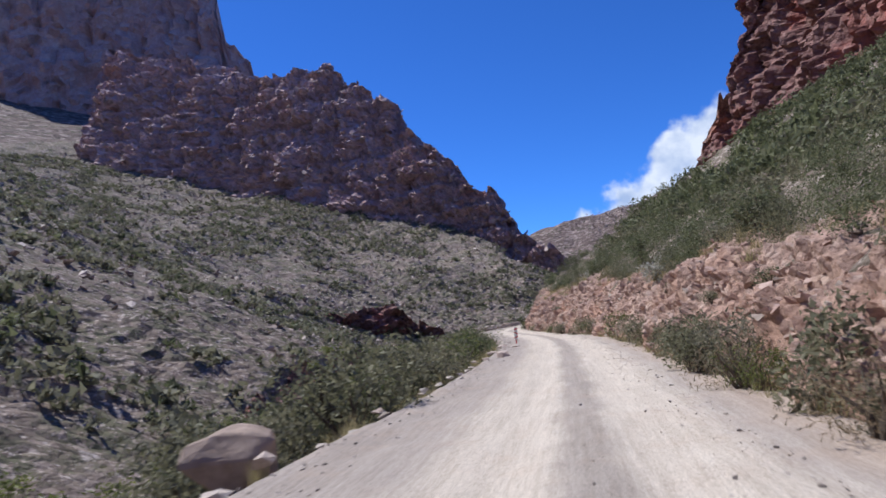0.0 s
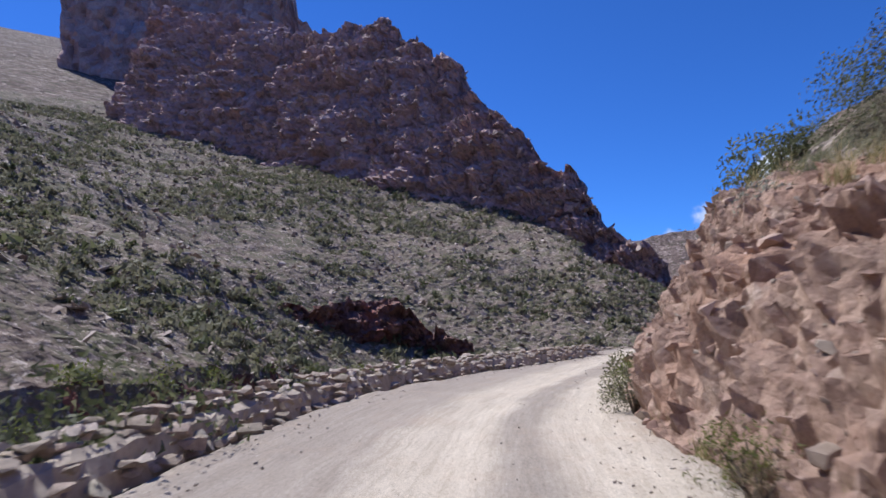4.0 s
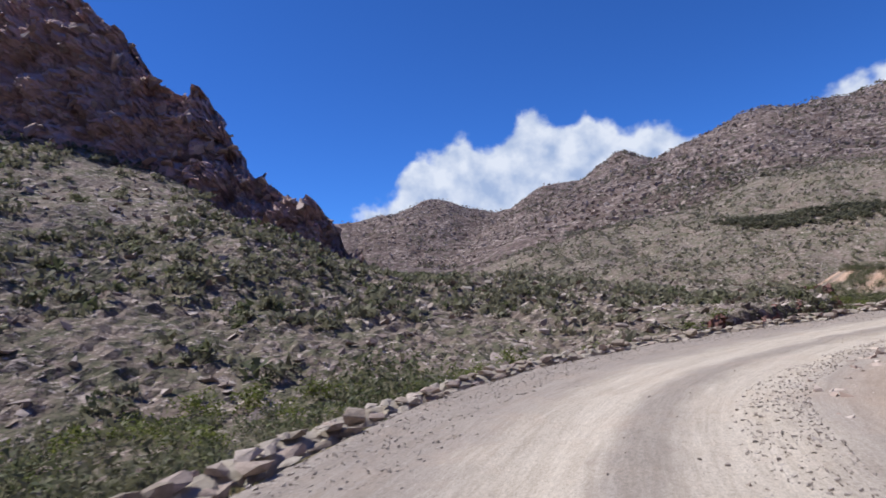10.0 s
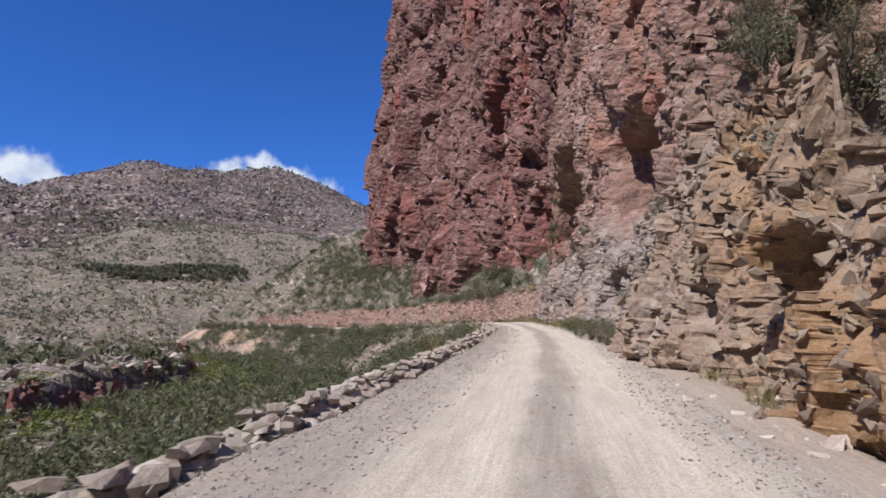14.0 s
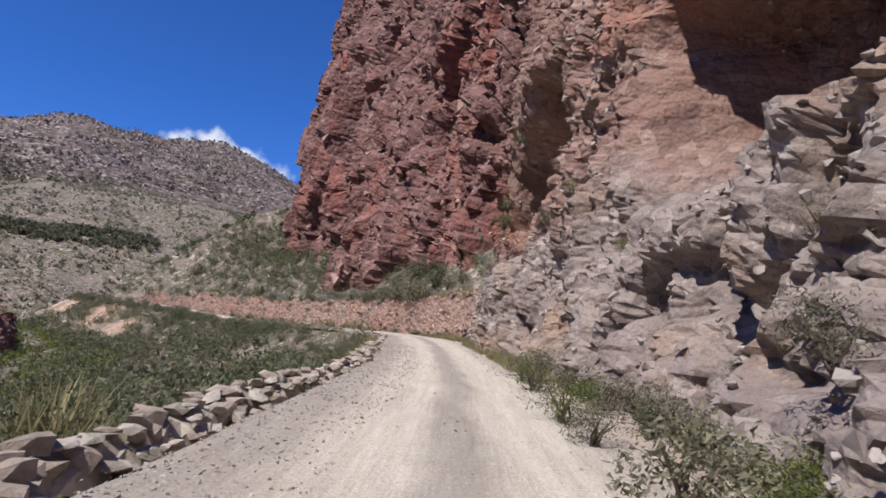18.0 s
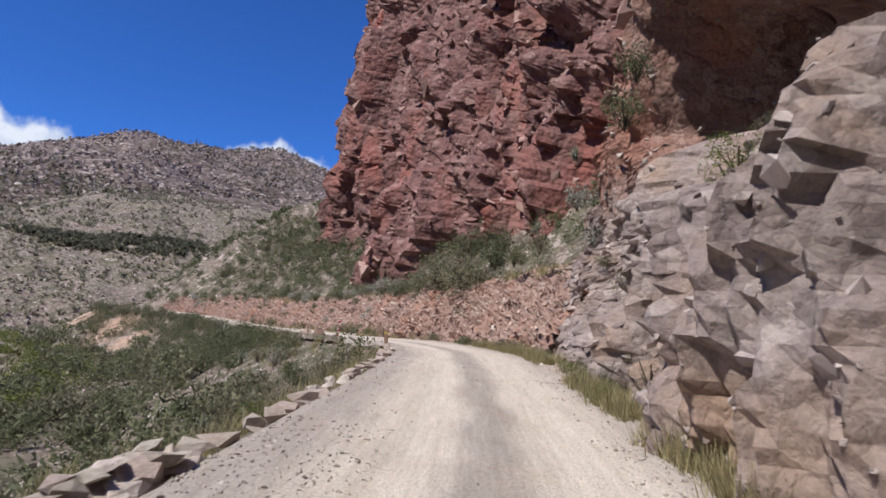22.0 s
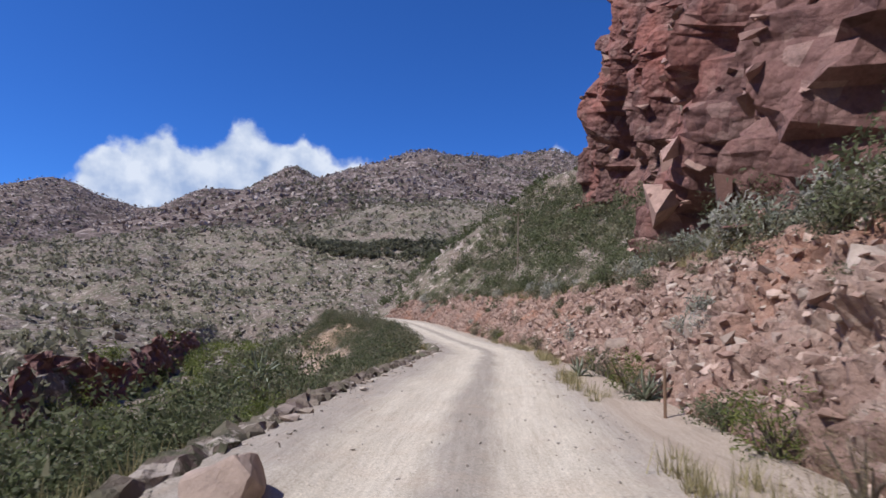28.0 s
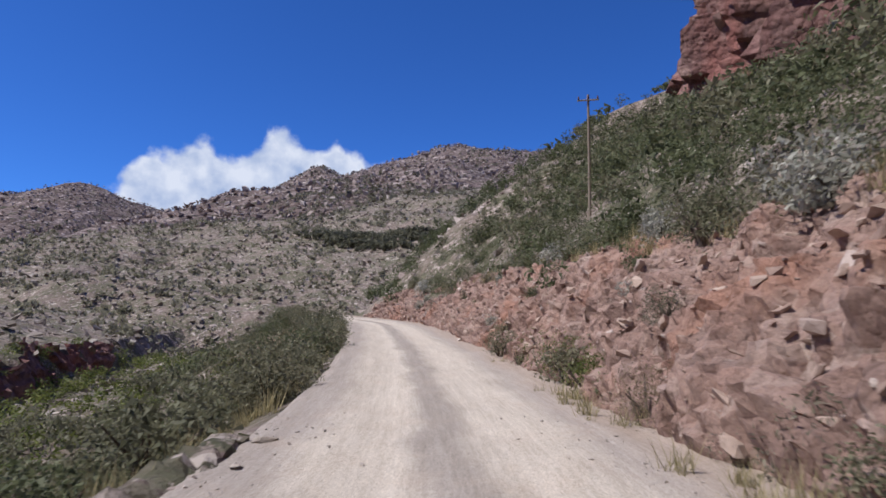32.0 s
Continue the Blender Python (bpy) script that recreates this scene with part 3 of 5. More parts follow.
def cliff(name, base, foot, top, lean, step, rough, mat, label, flip=False, seed=0, scale=1.0, grain=(1, 1, 1), caves=(), by_x=False, pillars=0.5, hollows=0.0, ledge=(0.0, 9.0), chips=1.0, lean_low=None, upright=0.45, sag=0.28):
    """A rock face along a line: foot and top give its heights along it; lean is how far it steps back for each metre up."""
    c = line(base, step)
    s = c[:, 0] if by_x else np.arange(len(c)) * step
    w = np.gradient(c[:, :2], axis=0)
    w /= np.linalg.norm(w, axis=1)[:, None]
    out = np.stack([-w[:, 1], w[:, 0]], 1) * (-1 if flip else 1)
    lo, hi = ramp(s, foot), ramp(s, top)
    hi = hi + 0.8 * scale * fbm(np.c_[c[:, :2] / (5 * scale), 0 * s], 3, seed + 3) + 0.7 * scale * blocks(np.c_[c[:, :2] / (2.2 * scale), 0 * s], seed + 4)
    rows = int((hi - lo).max() / step) + 2
    v = np.linspace(0, 1, rows)
    z = lo[None] + (hi - lo)[None] * v[:, None]
    back = lean * (z - lo[None])
    if lean_low:
        # broken ground slopes up to the face proper
        back = back + (ramp(s, lean_low)[None] - lean) * np.minimum(z - lo[None], 6.2)
    x, y = c[None, :, 0] - out[None, :, 0] * back, c[None, :, 1] - out[None, :, 1] * back
    p = np.stack([x.ravel(), y.ravel(), z.ravel()], 1)
    g = np.array(grain, float)
    bend = np.stack([vnoise(p / (2.5 * scale), seed + k) for k in (1, 2, 3)], 1) * 0.3 * scale
    q = (p + bend) * g
    spin = np.array([[0.80, 0.36, 0.48], [-0.6, 0.48, 0.64], [0.0, -0.8, 0.6]])
    # joints lean with the beds: upright columns broken into blocks, then small angular fragments
    lean_q = q + np.stack([-0.28 * p[:, 2], 0.1 * p[:, 2], 0 * p[:, 2]], 1)
    tall, mid = np.array((1.0, 1.0, upright)), np.array((1.0, 1.0, upright + 0.2))
    d = rough * (0.9 * fbm(p * g / (8 * scale), 3, seed + 61) + 0.75 * lumps(q * mid, 3.4 * scale, seed + 71, spin)
                 + 0.34 * blocks(lean_q * tall / (1.7 * scale), seed + 81, 0.9) + chips * (0.2 * blocks(lean_q * mid / (0.75 * scale), seed + 85, 1.0) + 0.1 * blocks(q @ spin / (0.34 * scale), seed + 91, 1.0)))
    # upright buttresses between joints, and hollows where blocks have fallen out
    wob = p + np.stack([fbm(p / (4 * scale), 2, seed + 31 + k) for k in (0, 1, 2)], 1) * 0.6 * scale
    d = d + rough * pillars * (0.45 * blocks(wob / (np.array((2.3, 2.3, 9.0)) * scale), seed + 41, 0.8) + 1.3 * np.abs(vnoise(wob / (np.array((2.1, 2.1, 9.0)) * scale), seed + 42)))
    d = d - rough * 1.6 * pillars * np.exp(-(vnoise(wob / (np.array((2.6, 2.6, 13.0)) * scale), seed + 43) / 0.09) ** 2)
    if hollows:
        d = d - hollows * smooth(fbm((p + bend) / (2.7 * scale), 3, seed + 45), 0.3, 0.5)
    if ledge[0]:
        f = ((p[:, 2] + 3.5 * fbm(p / 30, 3, seed + 47)) / ledge[1]) % 1.0
        d = d + ledge[0] * (f - 0.5)
    for cx, cz, cw, ch, deep in caves:
        rr = ((p[:, 0] + bend[:, 0] * 4 - cx) / cw) ** 2 + ((p[:, 2] + bend[:, 2] * 4 - cz) / ch) ** 2
        f = 1 / (1 + rr ** 7)
        d = d * (1 - 0.5 * f) - deep * f
    o = np.tile(out, (rows, 1))
    p[:, :2] += o * d[:, None]
    p[:, 2] += sag * rough * (lumps(p @ spin, 2.4 * scale, seed + 5, spin) + 0.2 * blocks(q @ spin.T / (0.7 * scale), seed + 6, 1.0)) * np.tile(v[:, None], (1, len(c))).ravel()
    return tagged(new(name, sheet_mesh(name, p, rows, len(c), mat)), label, "cliff", kind="structure")


CLIFF_ROADSIDE = cliff("cliff_roadside", [(36, 136.0), (42, 138.3), (52, 139.2), (58, 139.5), (62, 139.6), (65, 139.8), (69, 140.3), (73, 140.8), (80, 141.5), (83.5, 142.3), (86, 143.5), (89, 143.7), (92.5, 144.0), (95, 144.2), (98, 145.0), (105, 146.0), (110.5, 147.8), (115, 151.0), (119, 154)], ((0, -7.8), (200, -7.8)),
      ((36, -4), (42, -3.2), (48, -1.5), (54, 4), (60, 12), (68, 19), (86, 22), (95, 17), (100, 10), (103, 2), (106, -2.0), (112, -3.4), (119, -5)), 0.1, 0.14, 0.6, GREY_ROCK, "broken grey and tan rock face with hollows beside the road", grain=(1, 1, 0.85), by_x=True, pillars=0.7, hollows=0.4, chips=1.25, upright=0.22, lean_low=((36, 0.3), (50, 0.32), (57, 0.5), (68, 0.5), (73, 0.2), (84, 0.12), (94, 0.15), (100, 0.3)),
      caves=((70.5, 2.0, 5.2, 3.3, 6.0), (74.5, 6.5, 2.0, 2.0, 1.2), (97.8, -0.2, 3.6, 5.0, 6.0), (89.6, 2.6, 5.4, 4.6, 5.5), (44.6, -6.4, 1.0, 0.8, 1.1), (74.6, -5.6, 1.2, 0.8, 1.0), (82.5, -0.8, 0.8, 0.8, 1.0), (95.5, -4.6, 1.0, 0.7, 0.8)))
CLIFF_OVER_ROAD = cliff("cliff_over_road", [(45, 127), (50, 128.5), (56, 129), (62, 129), (76, 131), (90, 133.6), (104, 139.5), (114, 143)], ((45, -6), (114, -4)), ((45, 6), (50, 18), (56, 30), (64, 44), (90, 46), (104, 34), (114, 30)), 0.3, 0.4, 1.2, GREY_ROCK,
      "weathered rock slope high above the road", seed=47, scale=1.5, grain=(1, 1, 0.8), by_x=True)
CLIFF_RED = cliff("cliff_red", [(112, 141), (128, 154), (145, 165), (160, 173), (178, 185), (200, 198), (219, 207), (232, 207), (242, 190)], ((112, -4), (160, -2), (200, 8), (242, 10)),
      ((112, 30), (128, 60), (160, 95), (220, 100), (234, 96), (242, 80)), 0.17, 0.55, 1.7, RED_ROCK, "tall dark red sandstone cliff with vertical joints", seed=7, scale=2.0, grain=(1, 1, 0.34), by_x=True, pillars=1.4, chips=1.2, upright=0.25)
cliff("cliff_upper", [(66, -40), (63, 20), (60, 60), (56, 100), (51, 114), (60, 130)], ((0, 14), (200, 12)), ((0, 60), (80, 66), (130, 62), (150, 54), (180, 46)), 0.32, 0.7, 1.8, RED_ROCK, "red rock cliff above the road bank", seed=17, scale=2.0, grain=(1, 1, 1.3))
# both shaded purple cliffs take the rock whose colour is paled for glare
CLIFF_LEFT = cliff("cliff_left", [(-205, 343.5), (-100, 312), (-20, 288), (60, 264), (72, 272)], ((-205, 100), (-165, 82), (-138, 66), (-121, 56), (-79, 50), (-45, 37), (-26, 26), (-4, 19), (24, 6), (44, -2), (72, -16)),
      ((-205, 176), (-150, 158), (-106, 140), (-66, 136), (-41, 120), (-25, 105), (-21, 94), (-13, 83), (-4, 73), (4, 63), (12, 54), (21, 51), (28, 43), (31, 35), (37, 25), (43, 19), (52, 11), (60, 0), (72, -12)), 0.4, 1.0, 2.6, GLARE_PURPLE_ROCK,
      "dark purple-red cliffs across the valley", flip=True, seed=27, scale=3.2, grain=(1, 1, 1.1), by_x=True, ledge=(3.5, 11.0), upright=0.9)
cliff("cliff_behind", [(-420, 560), (-300, 600), (-200, 590), (-150, 600), (-120, 640)], ((-420, 150), (-120, 100)), ((-420, 420), (-300, 400), (-235, 370), (-205, 335), (-196, 285), (-170, 250), (-150, 190), (-120, 150)), 0.1, 4.0, 8.0, GLARE_PURPLE_ROCK,
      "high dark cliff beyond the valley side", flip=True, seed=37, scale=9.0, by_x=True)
cliff("cliff_stream", [(64, 178.5), (80, 182.5), (113, 194.5), (142, 218.5), (171, 261)], ((64, -15.5), (171, -15.5)), ((64, -12.6), (80, -11.2), (120, -10.6), (171, -10.2)), 0.3, 0.45, 0.8, RED_ROCK,
      "dark red-brown rock ledge along the stream bed", flip=True, seed=57, scale=1.3, grain=(1, 1, 1.2), by_x=True, pillars=0.6)
cliff("cliff_outcrop", [(-42, 143), (-30, 151), (-21, 159), (-13, 165), (-5, 167), (3, 173)], ((0, -15), (60, -16)), ((0, -4), (10, -1.5), (22, 0.3), (36, -0.5), (44, -5), (54, -11)), 0.22, 0.4, 1.1, RED_ROCK,
      "dark red rock outcrop above the stream across the valley", flip=True, seed=67, scale=1.5, grain=(1, 1, 1.6), pillars=0.7, ledge=(1.4, 3.0), chips=1.5)
cliff("cliff_stream_lower", [(-17.6, 56), (-17.2, 80), (-17.8, 110), (-18.4, 132)], ((0, -13), (110, -14)), ((0, -9.5), (12, -7.0), (60, -7.6), (80, -10)), 0.3, 0.4, 0.8, RED_ROCK,
      "dark red rock ledge beside the stream below the road", flip=True, seed=67, scale=1.3, grain=(1, 1, 1.3), pillars=0.5)


# ---- road banks ----
def bank_shape(s, v, seed):
    """Places on the cut bank (v = 0 at its foot, 0.72 at its edge, 1 on the slope above) and the ways that it faces."""
    top = ramp(s, ((S0, 2.6), (S0 + 25, 2.8), (S0 + 48, 3.5), (S0 + 72, 3.5), (S0 + 80, 4.8), (S0 + 88, 3.1), (S9 - 16, 2.6), (S9 + 9, 2.5), (S9 + 15, 1.4), (S12 - 4, 1.8), (S12 + 5, 3.6), (S25 + 4, 3.4), (S32, 3.2), (S32 + 60, 2.5))) * (1 + 0.16 * vnoise(np.c_[s / 7, 0 * s, 0 * s], seed))
    wide = ramp(s, ((S0, 2.2), (S9, 2.4), (S25, 2.6), (S32, 3.0)))
    foot = half(s) + 0.05 + ramp(s, ((S0, 1.4), (S0 + 38, 1.0), (S0 + 62, 0.3), (S9 + 8, 0.25), (S9 + 14, 2.3), (S12 - 4, 2.3), (S12 + 4, 1.2), (S25 + 12, 1.0), (S25 + 20, 1.0), (S28 + 5, 1.8), (S28 + 15, 1.6), (S28 + 26, 1.0), (S32, 0.9))) + 0.3 * vnoise(np.c_[s / 3.3, 0 * s, 0 * s], seed + 1)
    face, over = np.clip(v / 0.72, 0, 1), np.maximum(v - 0.72, 0) / 0.28
    p = at_road(s, foot + wide * face * (0.75 + 0.25 * face) + over * 2.6)
    p[:, 2] += np.where(v < 0, v * 6, top * face**0.9) + over * 1.25 - 0.5 * smooth(over, 0.4, 1.0)
    i = np.clip((s / 0.5).astype(int), 0, len(RIGHT) - 1)
    return p, np.c_[-RIGHT[i] * 0.78, np.full(len(p), 0.62)], over


def bank_mesh(name, s0, s1, seed, mat):
    ss, vs = np.arange(s0, s1, 0.12), np.arange(-0.06, 1.0, 0.021)
    g_s, g_v = np.meshgrid(ss, vs, indexing="ij")
    s, v = g_s.ravel(), g_v.ravel()
    p, nrm, over = bank_shape(s, v, seed)
    q = p + 0.1 * np.stack([vnoise(p / 0.9, seed + k) for k in (2, 3, 4)], 1)
    spin = np.array([[0.80, 0.36, 0.48], [-0.6, 0.48, 0.64], [0.0, -0.8, 0.6]])
    d = 0.24 * fbm(p / 2.6, 5, seed + 5) + 0.22 * lumps(q, 1.2, seed + 6, spin) + 0.09 * blocks(q @ spin / 0.55, seed + 12, 0.9) + 0.07 * blocks(q @ spin.T / 0.26, seed + 18, 0.9)
    p += nrm * (d * np.where(v < 0, 0.5, 1) * (1 - 0.6 * over))[:, None]
    return sheet_mesh(name, p, len(ss), len(vs), mat)


BANKS = ((40, S12 + 3, 101), (S25 + 3, S32 + 60, 201))
BANK_LOWER = tagged(new("bank_lower", bank_mesh("bank_lower", *BANKS[0], BANK_ROCK)), "steep cut bank of crumbling red rock beside the road", "bank", kind="structure")
BANK_UPPER = tagged(new("bank_upper", bank_mesh("bank_upper", *BANKS[1], UPPER_BANK_ROCK)), "steep cut bank of loose reddish rubble beside the road", "bank", kind="structure")


# ---- building things ----
rng = np.random.default_rng(5)


def mesh_of(name, verts, faces, mat, soft_shade=False):
    """A mesh from arrays; all faces have the same number of corners."""
    faces = np.asarray(faces)
    k = faces.shape[1]
    me = bpy.data.meshes.new(name)
    me.vertices.add(len(verts))
    me.vertices.foreach_set("co", np.ascontiguousarray(verts, np.float32).ravel())
    me.loops.add(faces.size)
    me.loops.foreach_set("vertex_index", faces.ravel().astype(np.int32))
    me.polygons.add(len(faces))
    me.polygons.foreach_set("loop_start", np.arange(0, faces.size, k, dtype=np.int32))
    me.polygons.foreach_set("use_smooth", np.full(len(faces), soft_shade))
    me.materials.append(mat)
    me.update(calc_edges=True)
    return me


def merged(name, shapes, pos, size, mat, squash=None, lean=0.0):
    """One mesh of many shapes (verts, faces), each turned at random, scaled and set at its place."""
    pick, turn = rng.integers(0, len(shapes), len(pos)), rng.uniform(0, 2 * np.pi, len(pos))
    size = np.broadcast_to(np.asarray(size, float).reshape(-1, 1), (len(pos), 1)) * np.ones((1, 3))
    if squash is not None:
        size = size * squash
    tip = rng.normal(0, lean, (len(pos), 2)) if lean else np.zeros((len(pos), 2))
    vs, fs, base = [], [], 0
    for k, (v, f) in enumerate(shapes):
        m = np.nonzero(pick == k)[0]
        if not len(m):
            continue
        w = v[None] * size[m][:, None]
        c, s = np.cos(turn[m])[:, None], np.sin(turn[m])[:, None]
        x, y, z = w[..., 0] * c - w[..., 1] * s, w[..., 0] * s + w[..., 1] * c, w[..., 2]
        z = z + x * tip[m][:, :1] + y * tip[m][:, 1:]
        vs.append((np.stack([x, y, z], -1) + pos[m][:, None]).reshape(-1, 3))
        fs.append((f[None] + base + (np.arange(len(m)) * len(v))[:, None, None]).reshape(-1, f.shape[1]))
        base += len(m) * len(v)
    return mesh_of(name, np.vstack(vs), np.vstack(fs), mat)


def rock_shape(points=9, flat=0.7, square=3.5):
    """An angular stone about 1 m across: the hull of points scattered over a rounded block."""
    d = rng.normal(size=(points, 3))
    d /= (np.abs(d) ** square).sum(1)[:, None] ** (1 / square)
    d = d * rng.uniform(0.42, 0.56, (points, 1)) * rng.uniform(0.8, 1.2, 3) * (1, 1, flat)
    bm = bmesh.new()
    for q in d:
        bm.verts.new(q)
    bmesh.ops.convex_hull(bm, input=bm.verts[:])
    bmesh.ops.delete(bm, geom=[q for q in bm.verts if not q.link_faces], context="VERTS")
    bmesh.ops.triangulate(bm, faces=bm.faces[:])
    bm.verts.index_update()
    v = np.array([q.co for q in bm.verts])
    f = np.array([[q.index for q in face.verts] for face in bm.faces])
    bm.free()
    return v, f


def leaf_cloud(count, leaf, lumps=5, tall=0.9, hollow=0.55, narrow=0.5, spread_out=0.26):
    """The leaves of a shrub 1 m across: small blades on a few overlapping uneven lumps."""
    cen = np.c_[rng.uniform(-spread_out, spread_out, (lumps, 2)), rng.uniform(0.22, 0.62, lumps) * tall]
    rad = rng.uniform(0.16, 0.32, lumps)
    k = rng.integers(0, lumps, count)
    d = rng.normal(size=(count, 3))
    d /= np.linalg.norm(d, axis=1)[:, None]
    p = cen[k] + d * (rad[k] * rng.uniform(hollow, 1.08, count) ** 0.6)[:, None]
    p[:, 2] = np.abs(p[:, 2]) * 0.98 + 0.01
    a = rng.normal(size=(count, 3)) + d * 0.6
    a /= np.linalg.norm(a, axis=1)[:, None]
    b = np.cross(a, rng.normal(size=(count, 3)))
    b /= np.linalg.norm(b, axis=1)[:, None] + 1e-9
    ln = leaf * rng.uniform(0.6, 1.4, count)[:, None]
    v = np.stack([p - a * ln - b * ln * narrow, p - a * ln + b * ln * narrow, p + a * ln], 1).reshape(-1, 3)
    return v, np.arange(3 * count).reshape(-1, 3)


def tube(points, r0, r1, sides=5):
    """A tapering branch along the points: verts and quads."""
    p = np.array(points, float)
    vs = []
    for i, q in enumerate(p):
        d = p[min(i + 1, len(p) - 1)] - p[max(i - 1, 0)]
        d /= np.linalg.norm(d) + 1e-9
        a = np.cross(d, (0.3, 0.9, 0.2))
        a /= np.linalg.norm(a) + 1e-9
        b = np.cross(d, a)
        r = r0 + (r1 - r0) * i / (len(p) - 1)
        for k in range(sides):
            t = 2 * np.pi * k / sides
            vs.append(q + r * (np.cos(t) * a + np.sin(t) * b))
    fs = [[i * sides + k, i * sides + (k + 1) % sides, (i + 1) * sides + (k + 1) % sides, (i + 1) * sides + k] for i in range(len(p) - 1) for k in range(sides)]
    return np.array(vs), np.array(fs)


def joined(shapes):
    vs, fs, base = [], [], 0
    for v, f in shapes:
        vs.append(v)
        fs.append(f + base)
        base += len(v)
    return np.vstack(vs), np.vstack(fs)


def branches(count, reach, height):
    """Branches that fork from one stem: they share its lowest ring."""
    vs, fs = [], []
    for k in range(count):
        t = rng.uniform(0, 2 * np.pi)
        r = rng.uniform(0.3, 1) * reach
        e = np.array([r * np.cos(t), r * np.sin(t), height * rng.uniform(0.6, 1)])
        v, f = tube([(0, 0, -0.05), e * (0.35, 0.35, 0.45) + rng.normal(0, 0.03, 3), e], 0.028, 0.006, 4)
        base = len(vs) - 4 if k else 0
        fs += [[q if q < 4 else q + base for q in quad] for quad in f]
        vs += list(v if k == 0 else v[4:])
    return np.array(vs), np.array(fs)


def spotted(name, low, high, rough=0.8, thin=False):
    """A material whose pieces each take their own shade between two colours."""
    def build(n, l, vec):
        g = n.new("ShaderNodeNewGeometry")
        c = colours(n, l, g.outputs["Random Per Island"], ((0.0, low), (1.0, high)))
        o = n.new("ShaderNodeObjectInfo")
        r = colours(n, l, o.outputs["Random"], ((0.0, (0.78, 0.8, 0.76)), (1.0, (1.12, 1.08, 1.1))))
        m = mixed(n, l, 1.0, c, r, "MULTIPLY")
        if thin:
            return m
        return mixed(n, l, sharp(n, l, noise_fac(n, l, vec, 3.0, 6, 0.7), 0.3, 0.75), mixed(n, l, 0.5, m, (0.05, 0.035, 0.028)), m)
    made = material(name, build, rough, 0.0 if thin else 0.03, 9, 0.25)
    if thin:
        # leaves let some of the sun through
        n, l = made.node_tree.nodes, made.node_tree.links
        b, t, x = n["Principled BSDF"], n.new("ShaderNodeBsdfTranslucent"), n.new("ShaderNodeMixShader")
        l.new(b.inputs["Base Color"].links[0].from_socket, t.inputs["Color"])
        x.inputs[0].default_value = 0.4
        l.new(b.outputs[0], x.inputs[1])
        l.new(t.outputs[0], x.inputs[2])
        l.new(x.outputs[0], n["Material Output"].inputs["Surface"])
    return made


STONE_MAT = spotted("pale_stone", (0.44, 0.34, 0.285), (0.74, 0.66, 0.58))
RUBBLE_MAT = spotted("red_rubble", (0.32, 0.195, 0.16), (0.68, 0.52, 0.44))
HILL_STONE = spotted("hill_stone", (0.25, 0.195, 0.173), (0.66, 0.58, 0.53))
BANK_STONE = spotted("bank_stone", (0.34, 0.25, 0.21), (0.62, 0.53, 0.46))
GRAVEL_MAT = spotted("gravel_stone", (0.33, 0.29, 0.26), (0.64, 0.575, 0.52))
LEAF_GREEN = spotted("leaf_green", (0.075, 0.092, 0.045), (0.2, 0.218, 0.118), 0.6, True)
LEAF_OLIVE = spotted("leaf_olive", (0.11, 0.112, 0.068), (0.27, 0.262, 0.172), 0.65, True)
SCRUB_MAT = spotted("scrub_grey", (0.15, 0.148, 0.1), (0.34, 0.325, 0.235), 0.7, True)
LEAF_BRIGHT = spotted("leaf_bright", (0.065, 0.088, 0.022), (0.21, 0.24, 0.07), 0.6, True)
LEAF_GREY = spotted("leaf_grey", (0.09, 0.09, 0.06), (0.26, 0.25, 0.18), 0.7, True)
LEAF_DRY = spotted("leaf_dry", (0.12, 0.095, 0.06), (0.32, 0.26, 0.17), 0.8, True)
LEAF_PALE = spotted("leaf_pale", (0.2, 0.21, 0.17), (0.55, 0.55, 0.48), 0.55, True)
GRASS_MAT = spotted("grass_dry", (0.21, 0.19, 0.09), (0.48, 0.42, 0.24), 0.75, True)
BARK = spotted("bark", (0.09, 0.07, 0.055), (0.17, 0.14, 0.11))
ALOE_MAT = spotted("aloe_leaf", (0.2, 0.235, 0.16), (0.42, 0.45, 0.36), 0.5, True)


def part(name, me, parent, label="", m=None):
    ob = new(name, me)
    ob.parent = parent
    if m is not None:
        ob.matrix_basis = m
    if label:
        tagged(ob, label)
    return ob


def thing(name, label, category, at=(0, 0, 0), group=""):
    ob = new(name)
    ob.empty_display_size = 0.2
    ob.location = at
    return tagged(ob, label, category, group)


def set_on(x, y):
    return float(height(np.array([[x, y]], float))[0])


def spread(count, x0, y0, x1, y1, keep):
    """Random places in a field that pass a test; their heights follow the ground."""
    xy = np.c_[rng.uniform(x0, x1, count), rng.uniform(y0, y1, count)]
    i, u = nearest(xy, ROAD)
    j, r = nearest(xy, RIVER)
    ok = keep(xy, S[i], u, r)
    xy = xy[ok]
    return np.c_[xy, height(xy)]


def clumped(xy, size, level, seed):
    return vnoise(np.c_[xy / size, np.zeros(len(xy))], seed) > level


# ---- scree, rubble and gravel ----
ROCKS = [rock_shape(9, f) for f in (0.6, 0.7, 0.8, 0.5, 0.65, 0.9)]
BLOCKY = [rock_shape(12, f, 7) for f in (0.6, 0.75, 0.5, 0.85, 0.65)]
CHIPS = [rock_shape(6, f) for f in (0.6, 0.75, 0.5, 0.9)]


def stuff(name, me, label, category):
    return tagged(new(name, me), label, category, kind="stuff")


